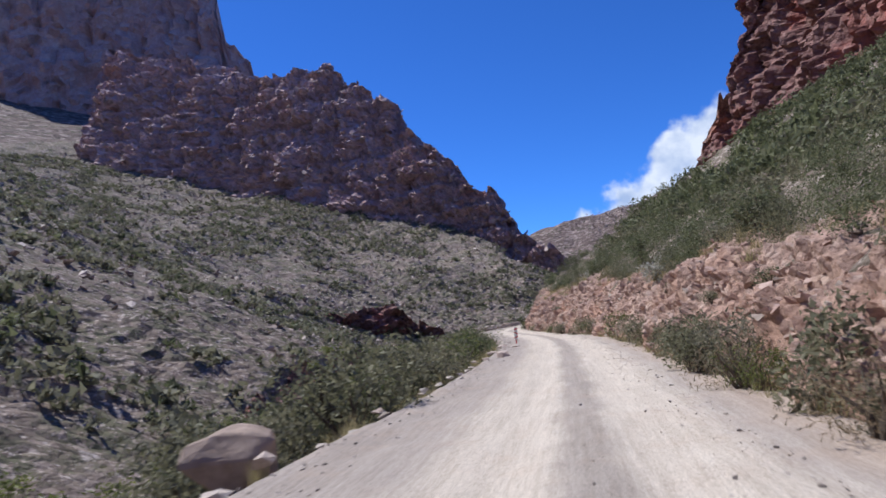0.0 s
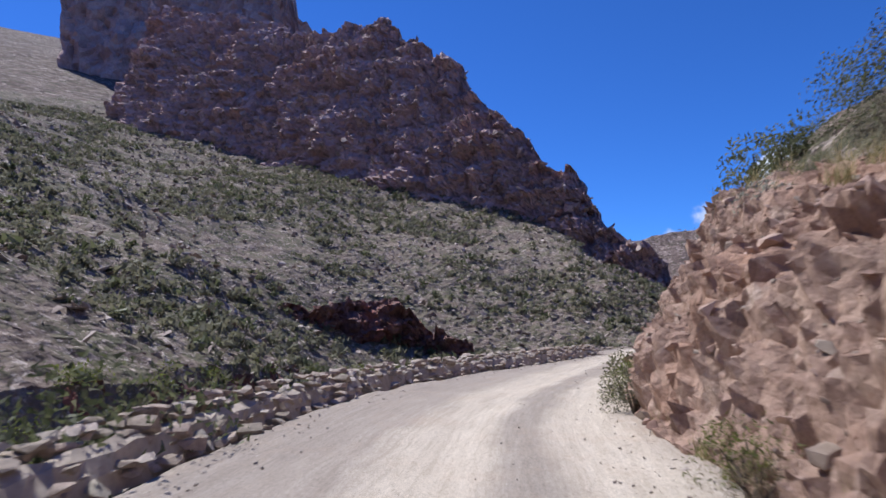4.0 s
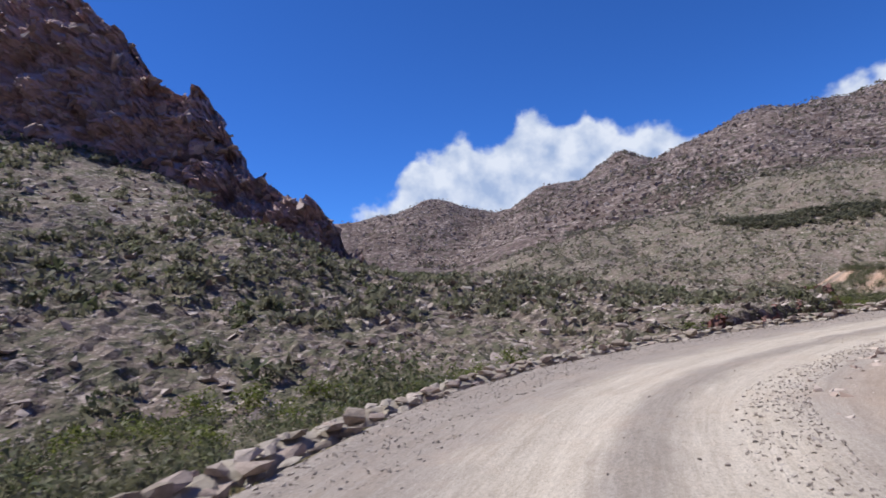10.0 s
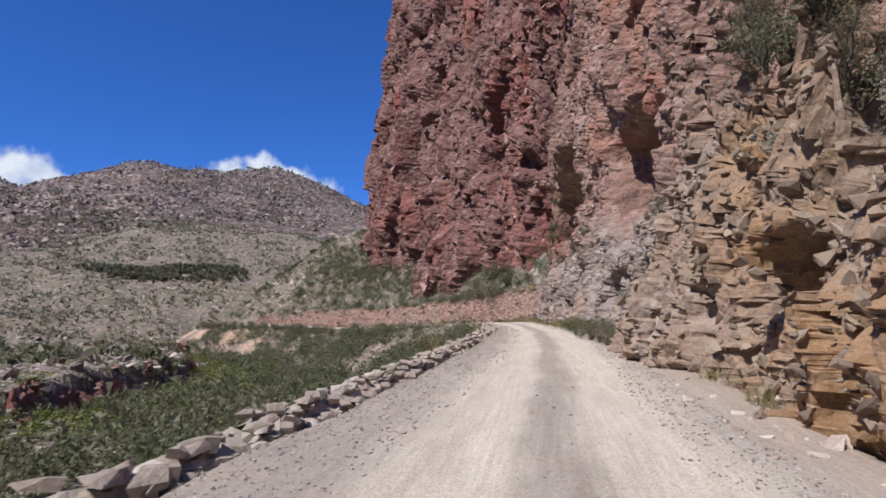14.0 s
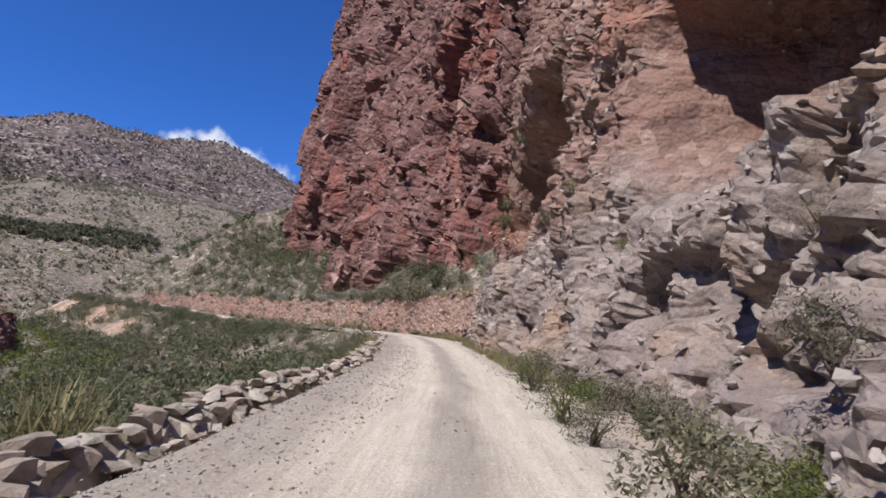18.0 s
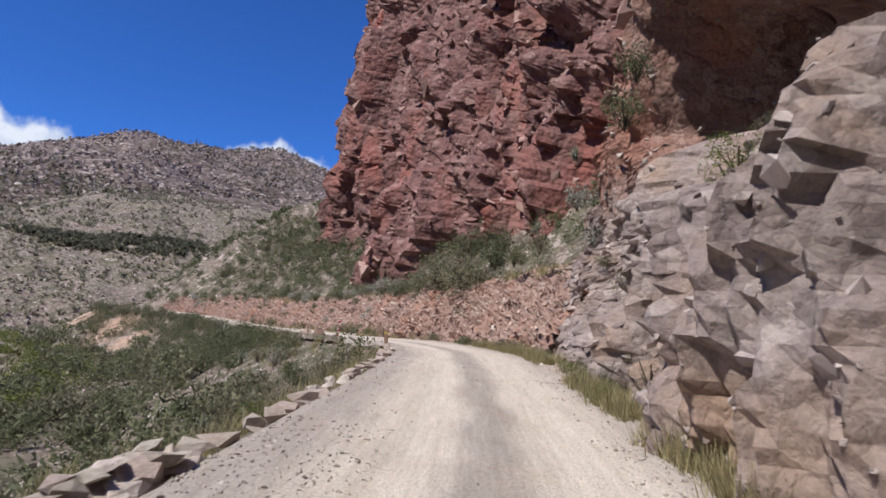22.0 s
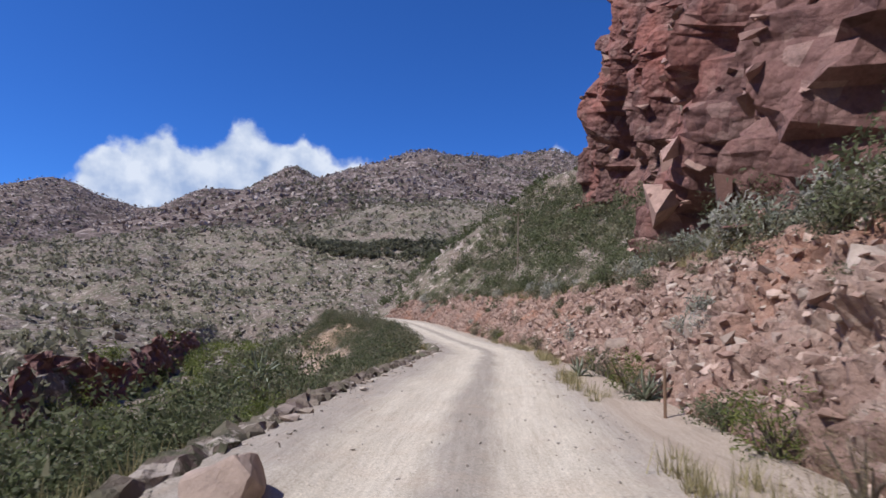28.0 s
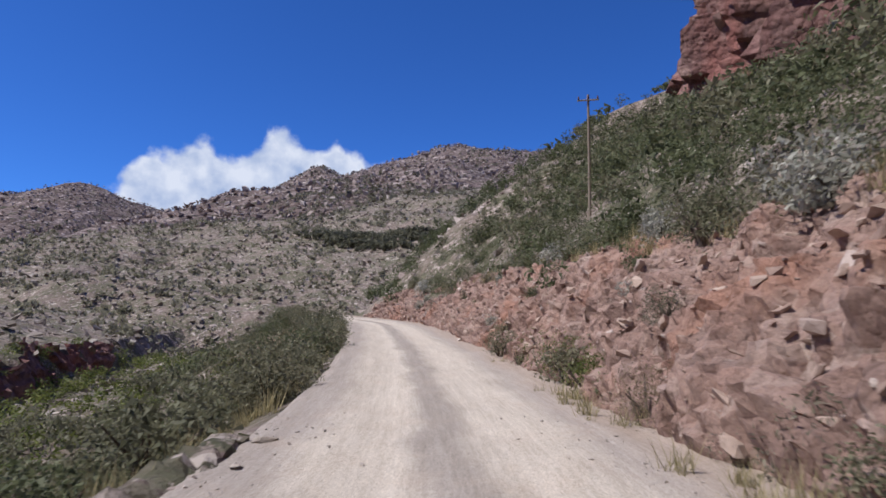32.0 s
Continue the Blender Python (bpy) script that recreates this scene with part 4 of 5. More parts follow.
p = spread(42000, -210, 60, 110, 345, lambda xy, s, u, r: (u < -9) & (r < -2) & clumped(xy, 16, -0.45, 301))
p = p[p[:, 2] < 110]
sz = 0.3 + 1.7 * rng.uniform(0, 1, len(p)) ** 4
stuff("scree", merged("scree", CHIPS, p, sz, HILL_STONE, np.c_[np.ones(len(p)), rng.uniform(0.7, 1.4, len(p)), rng.uniform(0.5, 1.0, len(p))], 0.25), "loose pale boulders and stones on the scree slope", "boulders")
p = spread(27000, 60, 175, 420, 470, lambda xy, s, u, r: (u < -14) & ((r < 1) | (xy[:, 0] > 190)) & clumped(xy, 22, -0.6, 305))
sz = 0.4 + 1.6 * rng.uniform(0, 1, len(p)) ** 2.6
stuff("valley_boulders", merged("valley_boulders", CHIPS, p, sz, HILL_STONE, None, 0.25), "pale boulders covering the low slopes beyond the river", "boulders")
p = spread(5200, 165, 195, 420, 330, lambda xy, s, u, r: (u > 3) & (s > S32 + 40) & clumped(xy, 9, -0.4, 309))
stuff("slope_boulders", merged("slope_boulders", ROCKS, p, 0.4 + 1.6 * rng.uniform(0, 1, len(p)) ** 3, HILL_STONE, None, 0.25), "boulders on the slope below the red cliff", "boulders")
p = spread(9000, 150, 180, 420, 330, lambda xy, s, u, r: (u > 5) & (s > S32 + 14) & clumped(xy, 10, -0.4, 310))
FAR_BUSH = [leaf_cloud(26, 0.16, 5, 0.75, 0.4, 0.6) for _ in range(6)]
SCREE_BUSH = [leaf_cloud(15, 0.2, 4, 0.7, 0.4, 0.55) for _ in range(7)]
HILL_BUSH = [leaf_cloud(9, 0.26, 4, 0.7, 0.4, 0.7) for _ in range(6)]
near_end = p[:, 0] < 205
for m, shapes in ((near_end, [leaf_cloud(120, 0.055, 8, 0.8, 0.45, 0.45, 0.32) for _ in range(6)]), (~near_end, FAR_BUSH)):
    stuff("slope_thicket", merged("slope_thicket", shapes, p[m], 1.1 + 1.8 * rng.uniform(0, 1, m.sum()) ** 2, LEAF_GREEN), "green scrub on the slope below the red cliff", "scrub")
p = spread(22000, 250, 400, 1000, 1060, lambda xy, s, u, r: clumped(xy, 60, -0.7, 307))
sz = 1.4 + 3.6 * rng.uniform(0, 1, len(p)) ** 2.2
stuff("hill_boulders", merged("hill_boulders", CHIPS, p, sz, HILL_STONE, None, 0.3), "boulders scattered over the distant hills", "boulders")
s = rng.uniform(62, S32 + 10, 24000)
lane = np.abs(rng.normal(0, 0.62, len(s)))
u = np.where(rng.uniform(size=len(s)) < 0.07, rng.normal(0.05, 0.26, len(s)) - middle(s), np.where(rng.uniform(size=len(s)) < 0.5, 1, -1) * (half(s) + 0.15 - lane))
p = at_road(s, u)
p[:, 2] += road_top(p, u + middle(s)) + 0.004 - 0.25 * smooth(np.abs(u) / (half(s) + 0.4), 0.9, 1.0)
p = p[np.abs(u) < half(s) + 0.35]
sz = 0.016 + 0.065 * rng.uniform(0, 1, len(p)) ** 6
stuff("road_gravel", merged("road_gravel", CHIPS, p, sz, GRAVEL_MAT), "loose gravel and small stones on the road's edges", "gravel")
# coarser gravel thrown to both sides on the straight below the face
s = rng.uniform(S12 - 16, S18 + 30, 16000)
u = np.where(rng.uniform(size=len(s)) < 0.62, -half(s) - 0.1 + 1.5 * rng.uniform(0, 1, len(s)) ** 1.5, half(s) + 0.2 - 0.9 * rng.uniform(0, 1, len(s)) ** 1.5)
p = at_road(s, u)
p[:, 2] += road_top(p, u + middle(s)) + 0.003
stuff("coarse_gravel", merged("coarse_gravel", CHIPS, p, 0.022 + 0.05 * rng.uniform(0, 1, len(p)) ** 3, GRAVEL_MAT), "coarse grey gravel thrown to the sides of the road", "gravel")
# fallen stones at the foot of the rock face
s = rng.uniform(S12 - 14, S25 + 8, 3200)
p = at_road(s, half(s) + np.abs(rng.normal(0.1, 0.7, len(s))))
stuff("fallen_stones", merged("fallen_stones", ROCKS, p, 0.04 + 0.28 * rng.uniform(0, 1, len(p)) ** 5, STONE_MAT, None, 0.3), "fallen stones along the foot of the rock face", "stones")



def on_face(ob, count, x0, x1, z1):
    """Random places on the skin of a rock face."""
    co = np.zeros(len(ob.data.vertices) * 3, np.float32)
    ob.data.vertices.foreach_get("co", co)
    co = co.reshape(-1, 3).astype(float)
    co = co[(co[:, 0] > x0) & (co[:, 0] < x1) & (co[:, 2] < z1)]
    return co[rng.integers(0, len(co), count)]


p = on_face(CLIFF_ROADSIDE, 12000, 38, 104, 8)
p = p[~(((p[:, 0] - 70.5) / 5.4) ** 2 + ((p[:, 2] - 2.0) / 3.5) ** 2 < 1) & ~(((p[:, 0] - 97.8) / 3.9) ** 2 + ((p[:, 2] + 0.2) / 5.2) ** 2 < 1) & ~(((p[:, 0] - 89.6) / 5.6) ** 2 + ((p[:, 2] - 2.6) / 4.8) ** 2 < 1)]
for name, m, mat, tone in (("tan_blocks", p[:, 0] < 57, spotted("tan_block", (0.26, 0.18, 0.14), (0.58, 0.45, 0.36)), "tan"), ("grey_blocks", p[:, 0] >= 57, spotted("grey_block", (0.24, 0.195, 0.18), (0.62, 0.545, 0.5)), "grey")):
    stuff(name, merged(name, ROCKS, p[m], 0.05 + 0.3 * rng.uniform(0, 1, m.sum()) ** 3, mat, None, 0.3), "angular " + tone + " blocks standing out of the rock face", "rocks")
for ob, count, x0, x1 in ((BANK_LOWER, 10000, -20, 60), (BANK_UPPER, 11000, 95, 145), (BANK_UPPER, 4000, 145, 200)):
    p = on_face(ob, count, x0, x1, 30)
    sz = 0.05 + 0.28 * rng.uniform(0, 1, len(p)) ** 3.6
    red = rng.uniform(size=len(p)) < 0.72
    for m, mat, tone in ((red, RUBBLE_MAT, "red"), (~red, BANK_STONE, "pale")):
        stuff("bank_rubble", merged("bank_rubble", BLOCKY + ROCKS, p[m], sz[m], mat, None, 0.3), "broken angular " + tone + " rocks sticking out of the cut bank", "rubble")
p = on_face(CLIFF_RED, 1600, 112, 242, 100)
stuff("red_blocks", merged("red_blocks", ROCKS, p, 0.5 + 1.5 * rng.uniform(0, 1, len(p)) ** 3, spotted("red_block", (0.2, 0.1, 0.085), (0.52, 0.34, 0.29)), (1, 1, 1.3), 0.3), "angular red blocks standing out of the high cliff", "rocks")
p = on_face(CLIFF_RED, 2200, 112, 152, 40)
stuff("red_chips", merged("red_chips", ROCKS, p, 0.25 + 0.9 * rng.uniform(0, 1, len(p)) ** 3, spotted("red_chip", (0.2, 0.105, 0.09), (0.54, 0.36, 0.31)), None, 0.3), "small angular red rocks standing out of the cliff over the bank", "rocks")
# blocks on the shaded cliffs, their colour paled for glare like the rock
p = on_face(CLIFF_LEFT, 5000, -205, 70, 140)
stuff("purple_blocks", merged("purple_blocks", ROCKS, p, 0.8 + 2.6 * rng.uniform(0, 1, len(p)) ** 3.5, spotted("glare_purple_block", (0.42, 0.29, 0.28), (0.7, 0.56, 0.53)), None, 0.4), "angular purple-red blocks on the cliffs across the valley", "rocks")

# ---- scrub too dense to count ----
NEAR_BUSH = [leaf_cloud(600, 0.021, 14, 0.8, 0.45, 0.5, 0.32) for _ in range(6)]
MID_BUSH = [leaf_cloud(130, 0.06, 8, 0.8, 0.45, 0.45, 0.32) for _ in range(8)]
p = spread(44000, -210, 40, 110, 345, lambda xy, s, u, r: (u < -9) & (r < -1) & (vnoise(np.c_[xy / 5, np.zeros(len(xy))], 311) + vnoise(np.c_[xy / 26, np.zeros(len(xy))], 312) > -0.1))
p = p[p[:, 2] < 100]
m = rng.uniform(size=len(p)) < 0.22
sz = 0.9 + 1.8 * rng.uniform(0, 1, len(p)) ** 2
stuff("scrub_dark", merged("scrub_dark", SCREE_BUSH, p[m], sz[m], LEAF_GREEN), "low dark green scrub dotted over the scree slope", "scrub")
stuff("scrub_dull", merged("scrub_dull", SCREE_BUSH, p[~m], sz[~m], SCRUB_MAT), "low dull olive scrub dotted over the scree slope", "scrub")
p = spread(17000, 60, 175, 430, 480, lambda xy, s, u, r: (u < -14) & ((r < -1) | (xy[:, 0] > 190)) & clumped(xy, 15, -0.1, 315))
stuff("scrub_valley", merged("scrub_valley", SCREE_BUSH, p, 0.9 + 1.8 * rng.uniform(0, 1, len(p)) ** 2, SCRUB_MAT), "olive scrub between the boulders of the valley", "scrub")
p = spread(5000, 250, 400, 1000, 1060, lambda xy, s, u, r: clumped(xy, 70, 0.1, 317))
stuff("scrub_hills", merged("scrub_hills", HILL_BUSH, p, 2.0 + 3.0 * rng.uniform(0, 1, len(p)), LEAF_GREY), "scrub on the distant hills", "scrub")
p = spread(24000, 260, 280, 520, 560, lambda xy, s, u, r: np.abs(np.arctan2(xy[:, 1] - 150, xy[:, 0] - 80) - 0.72) < 0.13)
p = p[(p[:, 2] > 11) & (p[:, 2] < 19)][:2600]
stuff("valley_thicket", merged("valley_thicket", FAR_BUSH, p, 2.2 + 1.6 * rng.uniform(0, 1, len(p)), LEAF_GREY), "dense dark thicket on the valley floor", "thicket")
p = spread(9000, -40, -20, 190, 270, lambda xy, s, u, r: (np.abs(r) < 6.5) & (u < -5))
stuff("river_reeds", merged("river_reeds", MID_BUSH, p[:800], 1.3 + 1.9 * rng.uniform(0, 1, len(p[:800])), LEAF_BRIGHT, (1, 1, 0.8)), "bright green bushes and reeds along the stream bed", "reeds")
p = spread(70000, -40, -20, 205, 240, lambda xy, s, u, r: (u < -3.8) & (r > 1) & (s > 60) & (s < S32 + 70) & clumped(xy, 4, np.where(s > S12 - 5, -0.05, -0.2), 321))
p = p[np.argsort(-p[:, 0] + rng.uniform(0, 200, len(p)))][:3400]

q = spread(9000, -20, 60, 205, 240, lambda xy, s, u, r: (u < -4.2) & (r > -3) & (s > 60) & clumped(xy, 4, -0.1, 323))
stuff("slope_stones", merged("slope_stones", ROCKS, q, 0.12 + 0.75 * rng.uniform(0, 1, len(q)) ** 4, HILL_STONE, None, 0.3), "pale stones between the shrubs below the road", "stones")


def two_sizes(name, p, sz, share, reach, squash, words):
    """Shrubs near the road with fine leaves, those further off with coarser ones, in green and olive."""
    close, green = np.abs(nearest(p[:, :2], ROAD)[1]) < reach, rng.uniform(size=len(p)) < share
    for shapes, m0, far in ((NEAR_BUSH, close, ""), (MID_BUSH, ~close, "_beyond")):
        for mat, m1, tint in ((LEAF_GREEN, green, ("", "dark green")), (LEAF_OLIVE, ~green, ("_dull", "dull olive"))):
            m = m0 & m1
            stuff(name + tint[0] + far, merged(name, shapes, p[m], sz[m], mat, squash), tint[1] + words, "scrub")


sz = 0.9 + 2.3 * rng.uniform(0, 1, len(p)) ** 2.2
two_sizes("slope_scrub", p, sz, 0.5, 8.5, (1, 1, 1.05), " shrubs on the slope below the road")
p = spread(34000, 0, -30, 215, 215, lambda xy, s, u, r: (u > half(s) + np.where(s < S12, 3.4, 4.2)) & (u < 34) & (s > 55) & ((s < S12) | (s > S25 - 2)) & clumped(xy, 7, np.where(s > S25, -0.95, -0.75), 325))
p = p[np.argsort(nearest(p[:, :2], ROAD)[1] - 9 * (p[:, 0] > 95))][:3300]
sz = (0.8 + 1.7 * rng.uniform(0, 1, len(p)) ** 1.7) * np.where(p[:, 0] > 95, 1.2, 1.0)
two_sizes("hillside_scrub", p, sz, 0.55, 10.0, (1, 1, 1), " shrubs covering the hillside above the bank")
p = spread(26000, -10, -40, 75, 150, lambda xy, s, u, r: (u > 14) & (u < 48) & (s > 40) & (s < S12 - 4) & clumped(xy, 8, -0.5, 329))[:3600]
stuff("upper_scrub", merged("upper_scrub", [leaf_cloud(44, 0.1, 7, 0.8, 0.45, 0.45, 0.32) for _ in range(6)], p, 1.1 + 1.8 * rng.uniform(0, 1, len(p)) ** 1.6, LEAF_GREEN), "green scrub high on the hillside above the road", "scrub")


p = spread(4200, 12, 92, 60, 136, lambda xy, s, u, r: (u > 5.2) & (u < 30) & (s > S9 - 26) & (s < S12 - 3) & clumped(xy, 4, -0.35, 341))[:620]
two_sizes("bend_scrub", p, 0.8 + 1.9 * rng.uniform(0, 1, len(p)) ** 1.8, 0.6, 12.0, (1, 1, 1), " shrubs on the hillside inside the bend")


# ---- stone parapets beside the road ----
STONE_MESHES = [mesh_of("stone", *rock_shape(13, f, 5), STONE_MAT) for f in (0.5, 0.6, 0.7, 0.55, 0.45, 0.8, 0.65, 0.6, 0.5, 0.7)]


def parapet(label, s0, s1, courses, gap, size, u_off=0.3, jitter=0.1, berm=0.0):
    """A dry-stone edge along the left side of the road, stone by stone."""
    mid = at_road(np.array([(s0 + s1) / 2]), -half((s0 + s1) / 2) - u_off)[0]
    wall = thing("stone_parapet", label, "stone wall", mid, "stone parapets along the road")
    if len(courses) > 1 or berm:
        # packed rubble between the faces
        top = berm or courses[-1] + 0.02
        ss = np.arange(s0, s1, 0.2)
        prof = np.array([(0.0, -0.1), (-0.06, 0.3), (-0.16, 0.62), (-0.3, 0.75), (-0.46, 0.6), (-0.62, -0.6)])
        g_s, g_k = np.meshgrid(ss, np.arange(6), indexing="ij")
        g_s, g_k = g_s.ravel(), g_k.ravel()
        q = at_road(g_s, -half(g_s) - u_off + 0.05 + prof[g_k, 0])
        q[:, 2] += prof[g_k, 1] * top
        q = q + rng.normal(0, 0.04 if berm else 0.025, q.shape) - mid
        part("core", sheet_mesh("core", q, len(ss), 6, GROUND_MAT if berm else STONE_MAT), wall, "ridge of packed earth and grit" if berm else "packed small rubble in the middle of the wall")
    for row, lift in enumerate(courses):
        s = s0 + rng.uniform(0, gap)
        while s < s1:
            w = size * rng.uniform(0.75, 1.45) * (0.95 if row == 0 else 0.85)
            u = -half(s) - u_off - rng.normal(0, jitter) - 0.11 * row
            q = at_road(np.array([s]), u)[0]
            m = Matrix.Translation((q[0] - mid[0], q[1] - mid[1], q[2] - mid[2] + lift + rng.normal(0, 0.02)))
            k = min(int(s / 0.5), len(way) - 1)
            m = m @ Euler((rng.normal(0, 0.09), rng.normal(0, 0.09), math.atan2(way[k, 1], way[k, 0]) + rng.normal(0, 0.3))).to_matrix().to_4x4()
            m = m @ Matrix.Diagonal((w * rng.uniform(0.9, 1.5), w * rng.uniform(0.75, 1.15), w * rng.uniform(0.5, 0.85), 1))
            part("stone", STONE_MESHES[rng.integers(len(STONE_MESHES))], wall, "", m)
            s += gap * rng.uniform(0.8, 1.25) * (w / size)
    return wall


parapet("dry-stone parapet of pale rough rocks beside the gravel road", S0 + 66, S0 + 104, (0.07, 0.21, 0.34, 0.47, 0.57), 0.26, 0.28)
parapet("low broken parapet of pale stones beside the gravel road", S0 + 105, S0 + 128, (0.06, 0.2), 0.25, 0.27)
parapet("low line of pale stones edging the outside of the bend", S0 + 128, S12 + 8, (0.06, 0.2), 0.25, 0.27)
parapet("dry-stone edging of pale rocks along the road", S12 + 8, S18 + 12, (0.06, 0.19, 0.29), 0.25, 0.27)
parapet("stone edging of flat pinkish rocks along the road", S18 + 12, S25 - 14, (0.05, 0.16), 0.25, 0.27)
parapet("crumbling low stone edging at the top of the drop", S25 - 14, S25 + 8, (0.04,), 0.42, 0.3)
parapet("earthy kerb with small stones along the road", S25 + 16, S32 + 8, (0.05,), 0.5, 0.2, 0.02, 0.14, 0.2)
parapet("loose stones along the edge of the road", S0 + 4, S0 + 62, (0.02,), 1.1, 0.28, 0.2, 0.25)


# ---- boulders ----
def boulder_shape(flat):
    """A hull of many points with broken edges and a rough skin."""
    v, f = rock_shape(20, flat, 4)
    bm = bmesh.new()
    vs = [bm.verts.new(q) for q in v]
    for q in f:
        bm.faces.new([vs[k] for k in q])
    bmesh.ops.bevel(bm, geom=bm.edges[:], offset=0.025, segments=1, affect="EDGES", clamp_overlap=True)
    bmesh.ops.triangulate(bm, faces=bm.faces[:])
    bmesh.ops.subdivide_edges(bm, edges=[e for e in bm.edges if e.calc_length() > 0.12], cuts=2, use_grid_fill=True)
    bmesh.ops.triangulate(bm, faces=bm.faces[:])
    bm.verts.index_update()
    v = np.array([q.co for q in bm.verts])
    f = np.array([[q.index for q in face.verts] for face in bm.faces])
    bm.free()
    return v, f


def boulder(x, y, w, d, h, label, mat, turn=0.0, flat=0.9):
    v, f = boulder_shape(flat)
    v = v * (w, d, h)
    v = v + 0.04 * w * np.stack([vnoise(v * 3 / w, 400 + k) for k in range(3)], 1)
    ob = new("boulder", mesh_of("boulder", v, f, mat))
    ob.matrix_world = pose(x, y, set_on(x, y) + 0.3 * h, 0, 0, turn)
    return tagged(ob, label, "boulder")


boulder(-3.2, 8.7, 1.4, 1.1, 0.95, "pale angular boulder standing at the edge of the road", STONE_MAT, 25).location.z += 0.3
boulder(-4.4, 7.0, 0.6, 0.5, 0.4, "small pale boulder lying at the edge of the road", STONE_MAT, 60)
boulder(2.0, 25.6, 0.5, 0.4, 0.5, "small white boulder standing at the edge of the road", STONE_MAT, 5)
boulder(3.3, 33.4, 0.55, 0.45, 0.4, "small pale boulder lying at the edge of the road", STONE_MAT, 35)
big = boulder(10.2, 45.7, 1.9, 1.7, 2.0, "large reddish boulder overhanging the foot of the bank", RUBBLE_MAT, 15)
big.location.z = -2.6
boulder(9.3, 44.0, 0.5, 0.4, 0.35, "reddish fallen rock at the foot of the bank", RUBBLE_MAT, 70)
boulder(114.4, 161.0, 0.75, 0.7, 0.95, "orange-brown boulder standing on the road's edge", RUBBLE_MAT, 20)
boulder(116.9, 163.2, 1.0, 0.75, 0.8, "pale orange boulder standing on the road's edge", STONE_MAT, 50)
boulder(136.2, 177.9, 0.85, 0.7, 0.65, "pale pinkish boulder lying on the road's edge", STONE_MAT, 40)
boulder(139.6, 179.9, 0.55, 0.4, 0.35, "low grey boulder lying on the road's edge", STONE_MAT, 0)
for s, v, w in ((S28 + 14, 0.3, 0.9), (S28 + 20, 0.15, 1.0), (S28 + 9, 0.5, 0.8), (S0 + 88, 0.2, 0.7), (S0 + 95, 0.55, 0.8), (S0 + 40, 0.5, 0.9), (S28 + 5, 0.62, 1.0)):
    q = bank_shape(np.array([s]), np.array([v]), 101 if s < S12 else 201)[0][0]
    b = boulder(q[0], q[1], w, w * 0.8, w * 0.7, "pale angular rock wedged in the reddish bank", BANK_STONE, s * 37)
    b.location.z = q[2]


# ---- posts, markers and poles ----
def box(w, d, h, z0=0.0, bevel=0.006, x0=0.0, y0=0.0):
    bm = bmesh.new()
    bmesh.ops.create_cube(bm, size=1)
    for v in bm.verts:
        v.co = Vector((v.co.x * w + x0, v.co.y * d + y0, (v.co.z + 0.5) * h + z0))
    bmesh.ops.bevel(bm, geom=bm.edges[:], offset=bevel, segments=1, affect="EDGES")
    return bm


def bm_mesh(name, bm, mat):
    me = bpy.data.meshes.new(name)
    bm.to_mesh(me)
    bm.free()
    me.materials.append(mat)
    return me


def plain(name, c, rough=0.6, worn=(0.1, 0.08, 0.06)):
    def build(n, l, vec):
        return mixed(n, l, sharp(n, l, noise_fac(n, l, vec, 9, 8, 0.75), 0.58, 0.72), c, mixed(n, l, 0.5, c, worn))
    return material(name, build, rough, 0.004, 40, 0.4)


WHITE_PAINT, RED_PAINT = plain("white_paint", (0.74, 0.72, 0.68), 0.45), plain("red_paint", (0.48, 0.03, 0.03), 0.45)
WOOD, YELLOW_PAINT, STEEL = plain("weathered_wood", (0.2, 0.125, 0.085), 0.85), plain("yellow_paint", (0.34, 0.24, 0.07), 0.7), plain("galvanised_steel", (0.38, 0.39, 0.4), 0.45)
POLE_WOOD, GLAZE = plain("pole_wood", (0.26, 0.21, 0.17), 0.85), plain("brown_glaze", (0.12, 0.06, 0.04), 0.25)


def hazard_marker(x, y, heading, lean=2.0):
    ob = thing("hazard_marker", "red and white striped hazard plate on a short post", "road sign", (x, y, set_on(x, y)))
    ob.rotation_euler = (0, radians(lean), radians(heading))
    part("post", bm_mesh("post", box(0.07, 0.07, 1.05, -0.1), RED_PAINT), ob, "dull red steel post")
    plate = part("plate", bm_mesh("plate", box(0.2, 0.012, 0.74, 0.42, 0.003, 0, -0.045), WHITE_PAINT), ob, "white sheet metal plate")
    for k in range(3):
        bm = bmesh.new()
        z = 0.46 + 0.245 * k
        c = [(-0.097, z), (0.097, z - 0.02 + 0.13), (0.097, z + 0.115 + 0.09), (-0.097, z + 0.115)] if k % 2 == 0 else [(-0.097, z + 0.13), (0.097, z), (0.097, z + 0.115), (-0.097, z + 0.2)]
        vs = [bm.verts.new((a, y0, min(max(b, 0.425), 1.155))) for y0 in (-0.0535, -0.0505) for a, b in c]
        bm.faces.new(vs[:4])
        bm.faces.new(vs[7:3:-1])
        for i in range(4):
            bm.faces.new((vs[i], vs[i + 4], vs[(i + 1) % 4 + 4], vs[(i + 1) % 4]))
        part("stripe", bm_mesh("stripe", bm, RED_PAINT), plate, "red diagonal stripe")
    return ob


hazard_marker(3.9, 38.4, 2)
hazard_marker(111.75, 158.7, -50, 4)


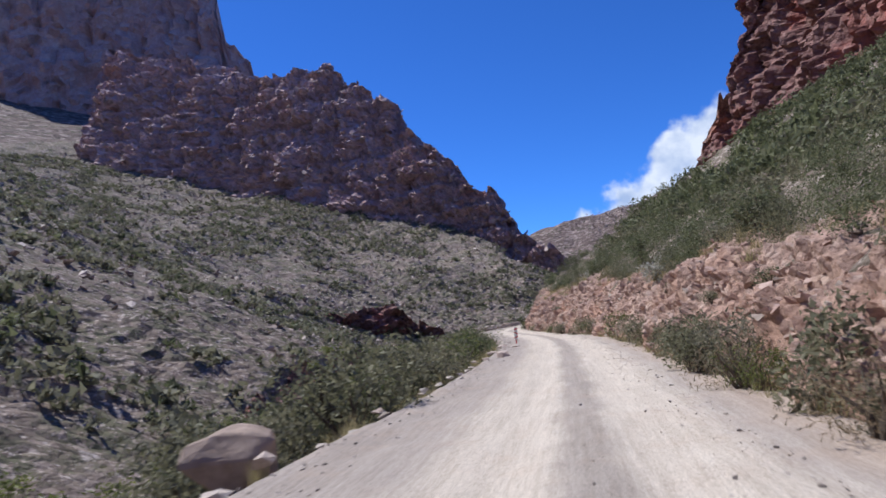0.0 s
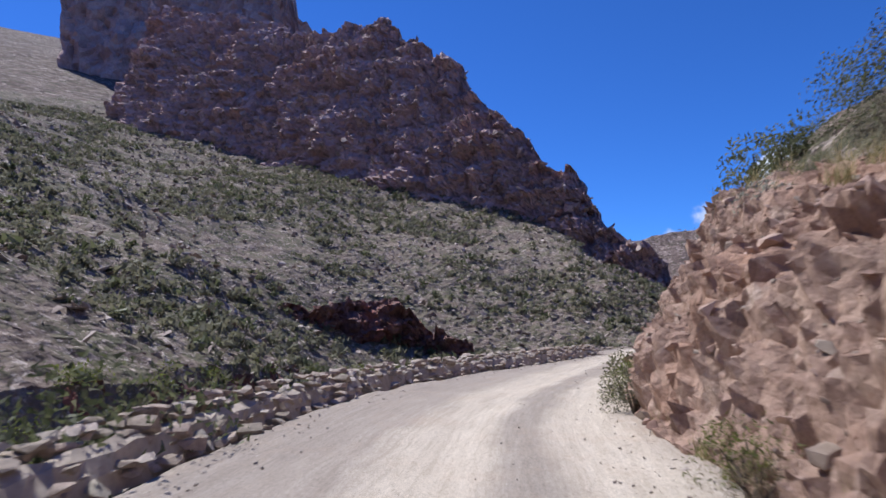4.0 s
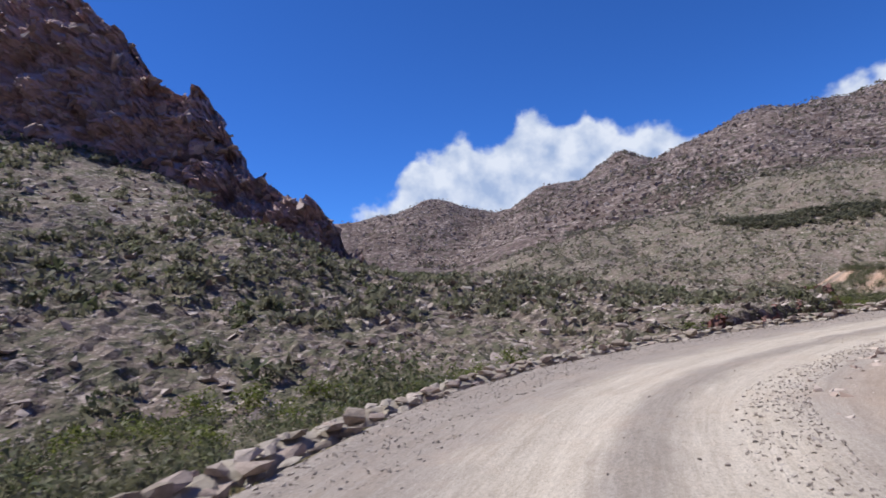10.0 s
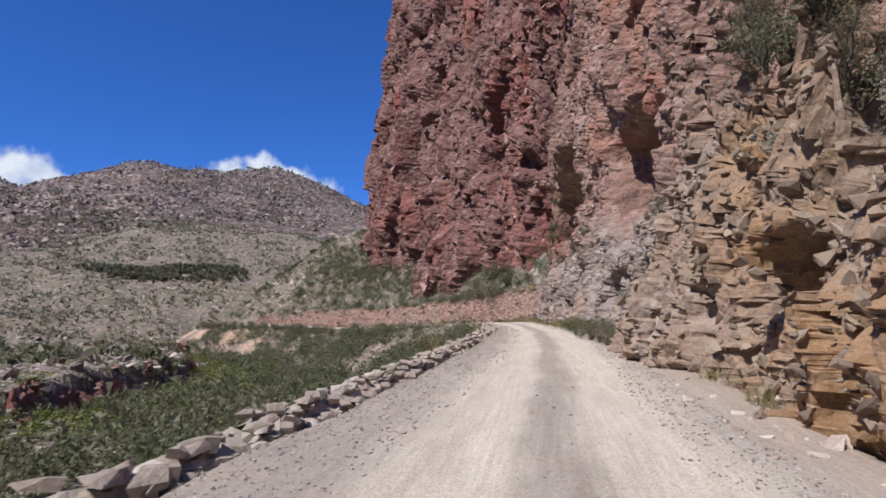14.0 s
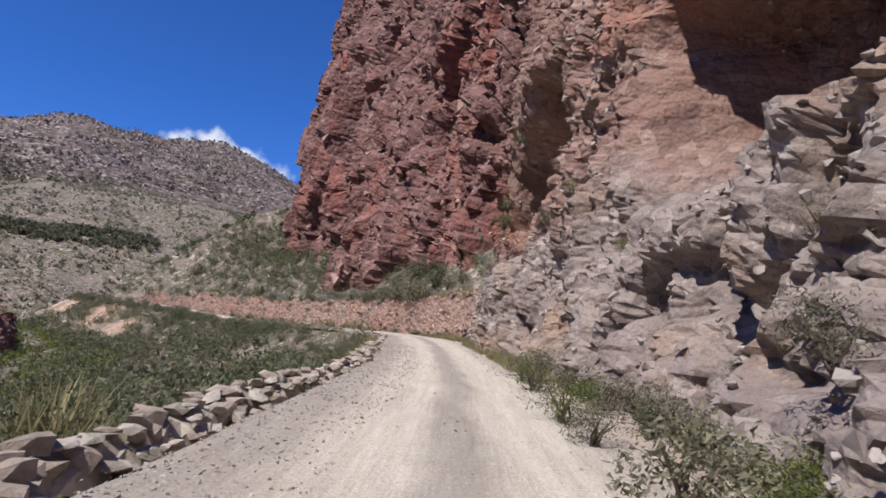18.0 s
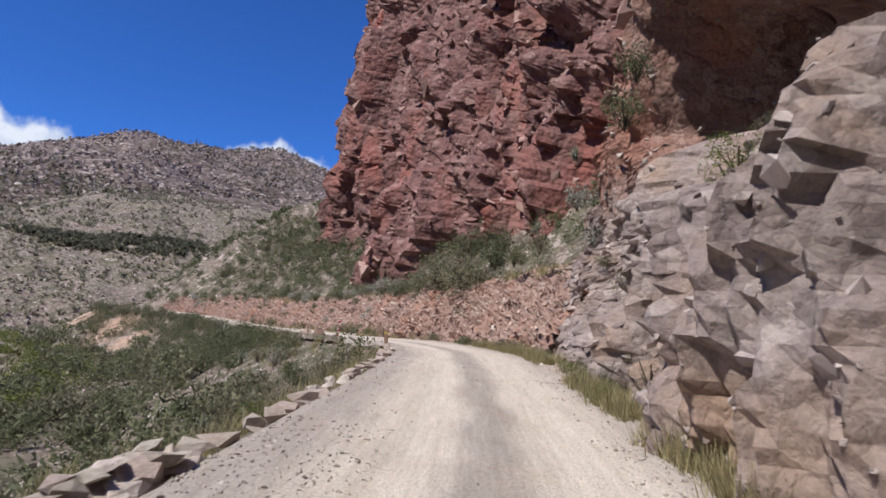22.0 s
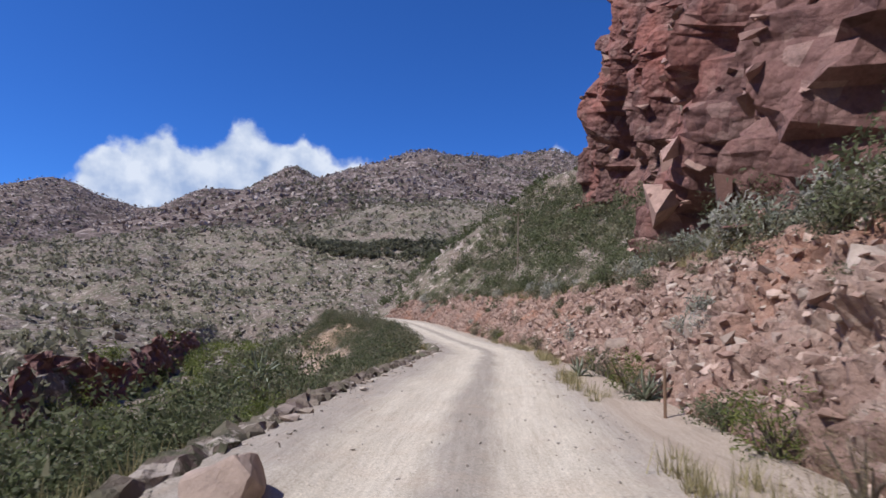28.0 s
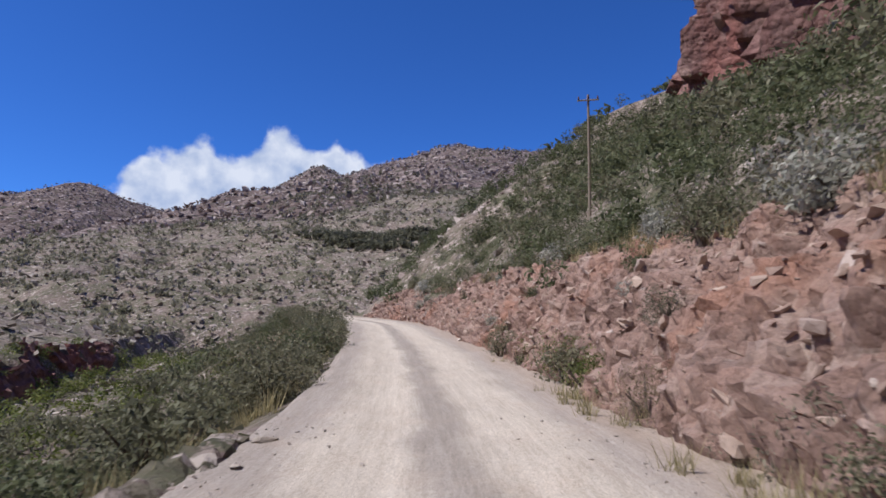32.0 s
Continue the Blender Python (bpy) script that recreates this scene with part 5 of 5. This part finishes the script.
def guide_post(x, y, tall, wide, label, mat, lean=(0, 0), cap=None):
    ob = thing("guide_post", label, "post", (x, y, set_on(x, y)), "posts along the road")
    ob.rotation_euler = (radians(lean[0]), radians(lean[1]), radians(20))
    part("shaft", bm_mesh("shaft", box(wide, wide * 0.8, tall + 0.1, -0.1, 0.012), mat), ob)
    if cap:
        part("band", bm_mesh("band", box(wide * 1.03, wide * 0.83, tall * 0.16, tall * 0.74, 0.008), cap), ob, "faded yellow painted band")
    return ob


guide_post(9.3, 44.4, 0.95, 0.07, "thin rusty brown post at the foot of the bank", WOOD)
guide_post(106.2, 153.9, 0.78, 0.22, "stout leaning wooden post with a faded yellow band", WOOD, (-3, 9), YELLOW_PAINT)
guide_post(114.6, 161.9, 0.9, 0.09, "thin dark wooden post at the road's edge", WOOD)
guide_post(124.4, 162.3, 0.95, 0.07, "thin rusty brown post at the foot of the bank", WOOD, (0, 3))


def power_pole(x, y, top, heading):
    z = set_on(x, y)
    tall = top - z
    ob = thing("power_pole", "weathered wooden power pole with a crossarm on the hillside", "power pole", (x, y, z - 0.2), "power poles on the hillside")
    ob.rotation_euler = (0, 0, radians(heading))
    part("pole", mesh_of("pole", *tube([(0, 0, 0), (0.01, 0, tall * 0.5), (0, 0, tall + 0.3)], 0.085, 0.06, 9), POLE_WOOD, True), ob)
    part("crossarm", bm_mesh("crossarm", box(1.1, 0.07, 0.07, tall - 0.05, 0.01, 0, -0.09), POLE_WOOD), ob)
    for k in (-0.48, 0.0, 0.48):
        part("insulator", mesh_of("insulator", *tube([(k, -0.1, tall + 0.04), (k, -0.1, tall + 0.12), (k, -0.1, tall + 0.2)], 0.05, 0.028, 8), GLAZE, True), ob, "brown glazed insulator")


power_pole(26.0, 111.0, 5.2, -25)
power_pole(169.5, 193.8, 4.9, -60)
power_pole(141.0, 167.3, 7.4, -70)


# ---- shrubs near the road ----
def shrub(kind, label, leaf_mat, count, leaf, tall, lumps, narrow=0.55, hollow=0.45):
    """A shrub 1 m across: branches below a crown of small leaves."""
    ob = thing(kind, label, "shrub", (0, 0, -60), "shrubs beside the road")
    part("trunk", mesh_of("trunk", *branches(7, 0.3, 0.62 * tall), BARK), ob, "thin grey-brown branching trunk")
    part("crown", mesh_of("crown", *leaf_cloud(count, leaf, lumps, tall, hollow, narrow), leaf_mat), ob)
    return ob


KINDS = {
    "green": [shrub("green_shrub", "dark green leafy shrub growing beside the gravel road", LEAF_GREEN, 1050, 0.025, 0.85, 10) for _ in range(4)],
    "olive": [shrub("olive_shrub", "dull olive-green shrub growing on dry stony ground", LEAF_OLIVE, 1050, 0.025, 0.8, 9) for _ in range(3)],
    "bright": [shrub("bright_shrub", "fresh yellow-green feathery shrub beside the road", LEAF_BRIGHT, 1050, 0.028, 0.8, 8, 0.25) for _ in range(2)],
    "grey": [shrub("grey_shrub", "grey-green dry bush at the foot of the bank", LEAF_GREY, 1050, 0.025, 0.75, 9, 0.3) for _ in range(3)],
    "dry": [shrub("dry_shrub", "dry brown twiggy bush on the stony bank", LEAF_DRY, 1100, 0.026, 0.8, 7, 0.14) for _ in range(2)],
    "thick": [shrub("olive_thicket_bush", "large dense olive-green bush below the edge of the road", LEAF_OLIVE, 2200, 0.021, 0.85, 18, 0.5) for _ in range(2)],
    "leafy": [shrub("leafy_bush", "large lush bright green bush growing below the road", LEAF_BRIGHT, 5200, 0.014, 0.85, 22, 0.55) for _ in range(2)],
    "pale": [shrub("pale_succulent", "silvery pale-leaved succulent bush on top of the bank", LEAF_PALE, 560, 0.042, 0.75, 9, 0.42, 0.7) for _ in range(3)],
}
used = {}


def plant(kind, x, y, z, size, squat=1.0):
    """Puts a shrub at a place; the first of each kind moves there, later ones are copies."""
    some = KINDS[kind]
    ob = some[rng.integers(len(some))]
    m = pose(x, y, z - 0.04 * size, 0, 0, rng.uniform(0, 360))
    if used.setdefault(ob.name, 0):
        ob = copy_thing(ob, m)
    else:
        ob.matrix_basis = m
    used[ob.name] = used.get(ob.name, 0) + 1
    ob.scale = (size, size, size * squat)


def along(s, u, z=None):
    q = at_road(np.array([s]), u)[0]
    return q[0], q[1], (set_on(q[0], q[1]) if z is None else q[2] + z)


# at the foot of the right bank
def foot_row(s0, s1, gap, low, high, kinds, shares, off=(0.35, 0.85), squat=1.0):
    for s in np.arange(s0, s1, gap):
        s = s + rng.uniform(-0.5, 0.5) * gap
        plant(str(rng.choice(kinds, p=shares)), *along(s, half(s) + rng.uniform(*off) + (0.55 * float(apron(s)) if s > S25 + 14 else 0.0), 0.0), rng.uniform(low, high), squat)


foot_row(62, S0 + 46, 1.8, 0.9, 2.2, ["grey", "dry", "olive", "bright", "green"], [0.25, 0.15, 0.25, 0.2, 0.15], (0.8, 1.5))
foot_row(S0 + 46, S9 + 8, 2.9, 0.8, 1.7, ["grey", "dry", "olive", "bright"], [0.45, 0.2, 0.2, 0.15], (0.0, 0.4))
foot_row(S12 + 16, S25 + 14, 1.7, 0.5, 1.25, ["grey", "bright", "green", "dry"], [0.35, 0.3, 0.15, 0.2], (0.2, 0.8), 0.85)
foot_row(S18 + 4, S18 + 20, 1.3, 1.0, 1.9, ["grey", "bright", "olive"], [0.5, 0.25, 0.25], (0.4, 1.1), 0.85)
foot_row(S25 + 15, S32 + 22, 1.7, 0.7, 1.9, ["grey", "bright", "olive", "green", "dry"], [0.38, 0.12, 0.2, 0.08, 0.22], (0.25, 0.75))
for d, off, w, kind in ((7, 1.0, 1.9, "dry"), (9, 1.5, 2.3, "olive"), (11.5, 1.0, 2.0, "dry"), (13.5, 1.6, 2.4, "grey"), (16, 1.2, 1.8, "olive"), (19, 1.3, 2.0, "dry")):
    plant(kind, *along(S0 + d, half(S0 + d) + off, 0.0), w, 0.95)
# in cracks of the rock face
for x, y, z in on_face(CLIFF_ROADSIDE, 44, 57, 118, 1.5):
    plant(str(rng.choice(["grey", "dry", "bright", "olive"])), x, y, z - 0.15, rng.uniform(0.5, 1.2))
# on the bank and along its edge
for (s0, s1, seed), gap in zip(BANKS, (2.2, 1.1)):
    for s in np.arange(s0 + 22, s1 - 2, gap):
        v = rng.choice([rng.uniform(0.12, 0.6), rng.uniform(0.68, 0.95)], p=[0.4, 0.6])
        q = bank_shape(np.array([s + rng.uniform(-1, 1)]), np.array([v]), seed)[0][0]
        kind = str(rng.choice(["green", "olive", "grey", "dry", "pale"], p=[0.3, 0.25, 0.2, 0.15, 0.1] if s < S12 else [0.3, 0.2, 0.12, 0.08, 0.3]))
        plant(kind, *q, rng.uniform(0.6, 1.2) if v < 0.62 else rng.uniform(1.0, 2.3))
for s, w in ((S28 + 18, 2.6), (S28 + 16.2, 2.0), (S28 + 21.5, 1.7), (S28 + 12.5, 2.2), (S28 + 26, 1.9), (S25 + 6, 1.7), (S28 + 31, 2.0)):
    q = bank_shape(np.array([s]), np.array([0.78]), 201)[0][0]
    plant("pale", q[0], q[1], q[2] + (1.2 if s < S25 + 10 else 0), w)
# tall dark bushes on the brow of the bank
for s, u, w in ((S0 + 82, 6.2, 3.2), (S0 + 85, 7.2, 2.6), (S0 + 40, 7, 2.2), (S0 + 45, 8, 3.0), (S0 + 52, 7, 2.8), (S0 + 33, 8, 2.6), (S0 + 22, 7.5, 2.4), (S28 + 2, 9, 3.2), (S28 - 3, 8.4, 3.0), (S28 + 8, 9, 2.6), (S28 + 16, 10, 2.8)):
    plant("green", *along(s, u), w, 0.95)
# along the left edge
for s in np.arange(S0 + 10, S0 + 64, 1.5):
    plant(str(rng.choice(["thick", "green", "bright"], p=[0.75, 0.1, 0.15])), *along(s, -half(s) - rng.uniform(1.5, 3.4)), rng.uniform(2.3, 3.7), 1.0)
for s in [*np.arange(S0 + 13, S0 + 26, 2.0), *np.arange(S0 + 40, S0 + 54, 2.4)]:
    plant("thick", *along(s, -half(s) - rng.uniform(3.2, 6.5)), rng.uniform(3.6, 4.8), 1.0)
for s in np.arange(S0 + 66, S12 - 6, 3.4):
    plant(str(rng.choice(["olive", "bright", "dry"], p=[0.4, 0.35, 0.25])), *along(s, -half(s) - rng.uniform(1.6, 4.5)), rng.uniform(0.7, 1.5), 0.8)
for s in np.arange(S12 - 4, S32 + 30, 1.7):
    plant(str(rng.choice(["green", "olive", "bright", "grey"], p=[0.45, 0.3, 0.1, 0.15])), *along(s, -half(s) - rng.uniform(1.1, 4.8)), rng.uniform(0.8, 1.9) * (1.5 if s > S32 + 3 else 1.0), 0.85)
for x, y, w in ((44, 152, 3.8), (41.5, 150, 2.6), (47, 154, 3.4), (39, 154, 3.4), (51, 152, 2.8), (55, 153.5, 3.0), (36, 156, 3.6), (49, 157, 3.6)):
    plant("leafy", x, y, set_on(x, y), w, 1.0)
for s in np.arange(S32 + 14, S32 + 78, 1.5):
    plant(str(rng.choice(["thick", "olive"])), *along(s, -half(s) - rng.uniform(0.8, 2.0)), rng.uniform(1.8, 2.8), 0.9)
for x, y, w, kind in ((18.5, 139.6, 3.2, "thick"), (16.6, 137.6, 2.4, "thick"), (119.5, 154.6, 4.2, "thick"), (116.6, 152.2, 4.4, "thick"), (113.8, 150.6, 3.2, "olive"), (122.5, 156.6, 3.0, "green")):
    plant(kind, x, y, set_on(x, y), w, 0.9)
# dry bushes on the verge under the overhang
for x, y, w, kind in ((66.3, 141.3, 1.3, "bright"), (64.8, 141.0, 1.1, "grey"), (61.8, 140.6, 1.5, "olive"), (59.6, 140.3, 1.3, "grey"), (58.3, 140.1, 1.4, "dry"), (70.4, 141.6, 1.4, "grey"), (72.2, 141.8, 1.1, "bright"), (57.0, 139.7, 1.2, "grey"), (62.8, 139.0, 1.3, "grey"), (60.8, 138.2, 1.5, "dry"), (64.4, 138.0, 1.2, "dry")):
    z = ROAD[nearest(np.array([[x, y]]), ROAD)[0][0], 2]
    plant(kind, x, y, z + 0.05 + (max(0, 140 - y) * 1.4 if y < 139.5 else 0), w, 0.95)
# scrub along the top of the rock face where it is low
brow_at = on_face(CLIFF_ROADSIDE, 60000, 39, 57, 30)
for x in np.arange(39.5, 56.5, 0.8):
    near_x = brow_at[np.abs(brow_at[:, 0] - x) < 0.35]
    q = near_x[near_x[:, 2].argmax()]
    plant(str(rng.choice(["olive", "grey", "dry", "green", "pale"], p=[0.3, 0.25, 0.15, 0.15, 0.15])), q[0], q[1] - 0.3, q[2] - 0.25, rng.uniform(0.9, 2.0))
# shrubs on the ledges of the rock face
for x, y, z, w, kind in ((44, 136.4, -2.9, 1.4, "grey"), (46.5, 136.2, -2.3, 1.6, "olive"), (49, 135.8, -1.0, 2.0, "green"), (52, 135.4, 0.6, 2.2, "olive"), (42, 135.6, -2.6, 1.5, "dry"), (47.5, 137.2, -2.8, 0.9, "pale"), (50.5, 137.2, -2.2, 0.9, "pale"), (55, 134.8, 4.0, 2.2, "green"),
                         (77.5, 140.6, -0.6, 1.0, "bright"), (82.0, 142.6, 2.4, 0.8, "green"), (79.2, 141.3, -1.4, 0.9, "grey"), (100, 143.6, 1.6, 2.0, "green"), (97.6, 143.4, 2.4, 1.6, "green"), (104, 145.2, -0.6, 1.6, "pale"), (108, 147, -2.0, 1.7, "olive"), (111, 148.6, -2.4, 1.8, "green")):
    plant(kind, x, y, z, w)


# ---- aloes ----
def aloe_leaf(bend):
    """A thick tapering leaf 1 m long, curving up from the heart."""
    n, vs = 7, []
    for i in range(n):
        t = i / (n - 1)
        r, z = np.sin(t * 1.25) / 1.25 * (1 - 0.25 * bend * t), t * (0.55 - bend * t * 0.75)
        w, th = 0.075 * (1 - t) ** 0.8 + 0.006, 0.025 * (1 - t) + 0.004
        vs += [(r, -w, z + 0.03 * (1 - t)), (r, 0, z - th), (r, w, z + 0.03 * (1 - t)), (r, 0, z + th * 0.4)]
    fs = [[i * 4 + k, i * 4 + (k + 1) % 4, i * 4 + 4 + (k + 1) % 4, i * 4 + 4 + k] for i in range(n - 1) for k in range(4)]
    return np.array(vs), np.array(fs)


LEAVES = [mesh_of("leaf", *aloe_leaf(b), ALOE_MAT, True) for b in (0.1, 0.45, 0.8)]
DEAD_LEAF = mesh_of("dead_leaf", *aloe_leaf(0.9), LEAF_DRY, True)


def aloe(x, y, size, stem, z=None):
    z = set_on(x, y) if z is None else z
    ob = thing("aloe", "tall aloe with a rosette of pale pointed leaves" if stem > 0.5 else "low aloe rosette of pale pointed leaves on stony ground", "aloe", (x, y, z - 0.05), "aloes beside the road")
    ob.rotation_euler = (0, 0, rng.uniform(0, 6))
    part("trunk", mesh_of("trunk", *tube([(0, 0, 0), (0.02, 0.01, stem * 0.5), (0, 0, stem + 0.06)], 0.13 * size, 0.1 * size, 8), BARK), ob, "trunk wrapped in dry dead leaves")
    for k in range(17):
        tier = k / 17
        m = Matrix.Translation((0, 0, stem)) @ Euler((0, radians(-58 * (1 - tier) ** 1.2 * 0 + (10 - 62 * tier)), 2.4 * k)).to_matrix().to_4x4()
        part("leaf", LEAVES[min(2, int(3 * (1 - tier)))], ob, "", m @ Matrix.Diagonal((size * (0.75 - 0.15 * tier),) * 3 + (1,)))
    for k in range(8 if stem > 0.5 else 0):
        m = Matrix.Translation((0, 0, stem - 0.1)) @ Euler((0, radians(72), 2.4 * k + 1)).to_matrix().to_4x4()
        part("dead_leaf", DEAD_LEAF, ob, "withered brown hanging leaf", m @ Matrix.Diagonal((size * 0.6,) * 3 + (1,)))
    return ob


aloe(125.0, 174.5, 1.8, 1.7)
aloe(127.3, 174.9, 1.2, 0.4)
aloe(134.7, 179.6, 1.0, 0.5)
aloe(133.4, 179.6, 1.0, 0.45)
aloe(113.7, 165.9, 1.1, 0.5)
aloe(148.9, 194.0, 1.0, 0.5)
aloe(145.1, 189.2, 1.0, 0.35)
aloe(91.0, 152.0, 0.7, 0.2)
aloe(108.0, 162.5, 0.9, 0.7)
aloe(101.5, 158.0, 0.9, 0.8)
aloe(99.0, 158.5, 0.8, 0.7)
aloe(130.2, 166.8, 1.1, 0.2)
aloe(126.2, 163.3, 1.2, 0.2)
for s, v in ((S28 + 15, 0.8), (S28 + 6, 0.8), (S28 + 29, 0.78), (S28 + 36, 0.8), (S0 + 96, 0.85), (S0 + 98.5, 0.9)):
    q = bank_shape(np.array([s]), np.array([v]), 101 if s < S12 else 201)[0][0]
    aloe(q[0], q[1], 1.0, 0.3, q[2])
for x, y, z in ((45.2, 137.3, -3.0), (49.0, 137.2, -2.4), (101.5, 145.3, 0.8), (106.0, 147.0, -1.4)):
    aloe(x, y, 0.9, 0.15, z)


# ---- grass ----
def tuft(blades=46):
    out = []
    for _ in range(blades):
        t, r = rng.uniform(0, 6.3), rng.uniform(0.1, 0.65)
        base = np.r_[rng.normal(0, 0.16, 2), 0]
        tip = base + (r * np.cos(t), r * np.sin(t), rng.uniform(0.35, 1.0))
        a = np.array([-np.sin(t), np.cos(t), 0]) * 0.016
        out.append((np.array([base - a, base + a, tip]), np.array([[0, 1, 2]])))
    return joined(out)


TUFTS = [tuft() for _ in range(7)]
s = np.r_[rng.uniform(S18 + 16, S25 + 10, 900), rng.uniform(S12 - 18, S18, 90), rng.uniform(62, S12, 300), rng.uniform(S25 + 10, S32 + 20, 200)]
s = s[vnoise(np.c_[s / 2.2, 0 * s, 0 * s], 333) > -0.25]
p = at_road(s, half(s) + 0.75 * apron(s) * (s < S18) + np.abs(rng.normal(0.08, 0.3, len(s))))
stuff("roadside_grass", merged("roadside_grass", TUFTS, p, rng.uniform(0.2, 0.6, len(p)), GRASS_MAT), "dry yellow-green grass along the foot of the rock", "grass")
s = rng.uniform(62, S32 + 25, 900)
u = -half(s) - 0.6 - np.abs(rng.normal(0, 1.2, len(s)))
p = at_road(s, u)
p[:, 2] = height(p[:, :2])
stuff("verge_grass", merged("verge_grass", TUFTS, p, rng.uniform(0.25, 0.7, len(p)), GRASS_MAT), "dry grass tufts on the verge above the drop", "grass")
# dry grass along the brow of the banks
brow = []
for (s0, s1, seed), count in zip(BANKS, (650, 450)):
    brow.append(bank_shape(rng.uniform(max(s0, 62), s1, count), rng.uniform(0.7, 0.98, count), seed)[0])
p = np.vstack(brow)
stuff("brow_grass", merged("brow_grass", TUFTS, p, rng.uniform(0.3, 0.8, len(p)), GRASS_MAT), "dry grass along the brow of the cut bank", "grass")


def tussock(x, y, tall):
    """One clump of long arching yellow blades."""
    out = []
    for _ in range(190):
        t, r = rng.uniform(0, 6.3), rng.uniform(0.05, 0.6)
        b = np.r_[rng.normal(0, 0.12, 2), 0]
        way_out = np.array([np.cos(t), np.sin(t), 0])
        side = np.array([-np.sin(t), np.cos(t), 0]) * 0.011
        h = rng.uniform(0.55, 1.0)
        m, e = b + way_out * r * 0.35 + (0, 0, h * 0.65), b + way_out * r + (0, 0, h)
        out.append((np.array([b - side, b + side, m + side * 0.8, m - side * 0.8, e + side * 0.1, e - side * 0.1]), np.array([[0, 1, 2, 3], [3, 2, 4, 5]])))
    ob = new("grass_tussock", mesh_of("grass_tussock", *joined(out), GRASS_MAT))
    ob.matrix_world = Matrix.Translation((x, y, set_on(x, y) - 0.03)) @ Matrix.Diagonal((tall, tall, tall, 1))
    return tagged(ob, "tall tussock of dry yellow grass behind the stone parapet", "grass")


for x, y, tall in ((63.7, 147.9, 1.9), (65.2, 148.4, 1.3), (84.5, 150.8, 1.0)):
    tussock(x, y, tall)
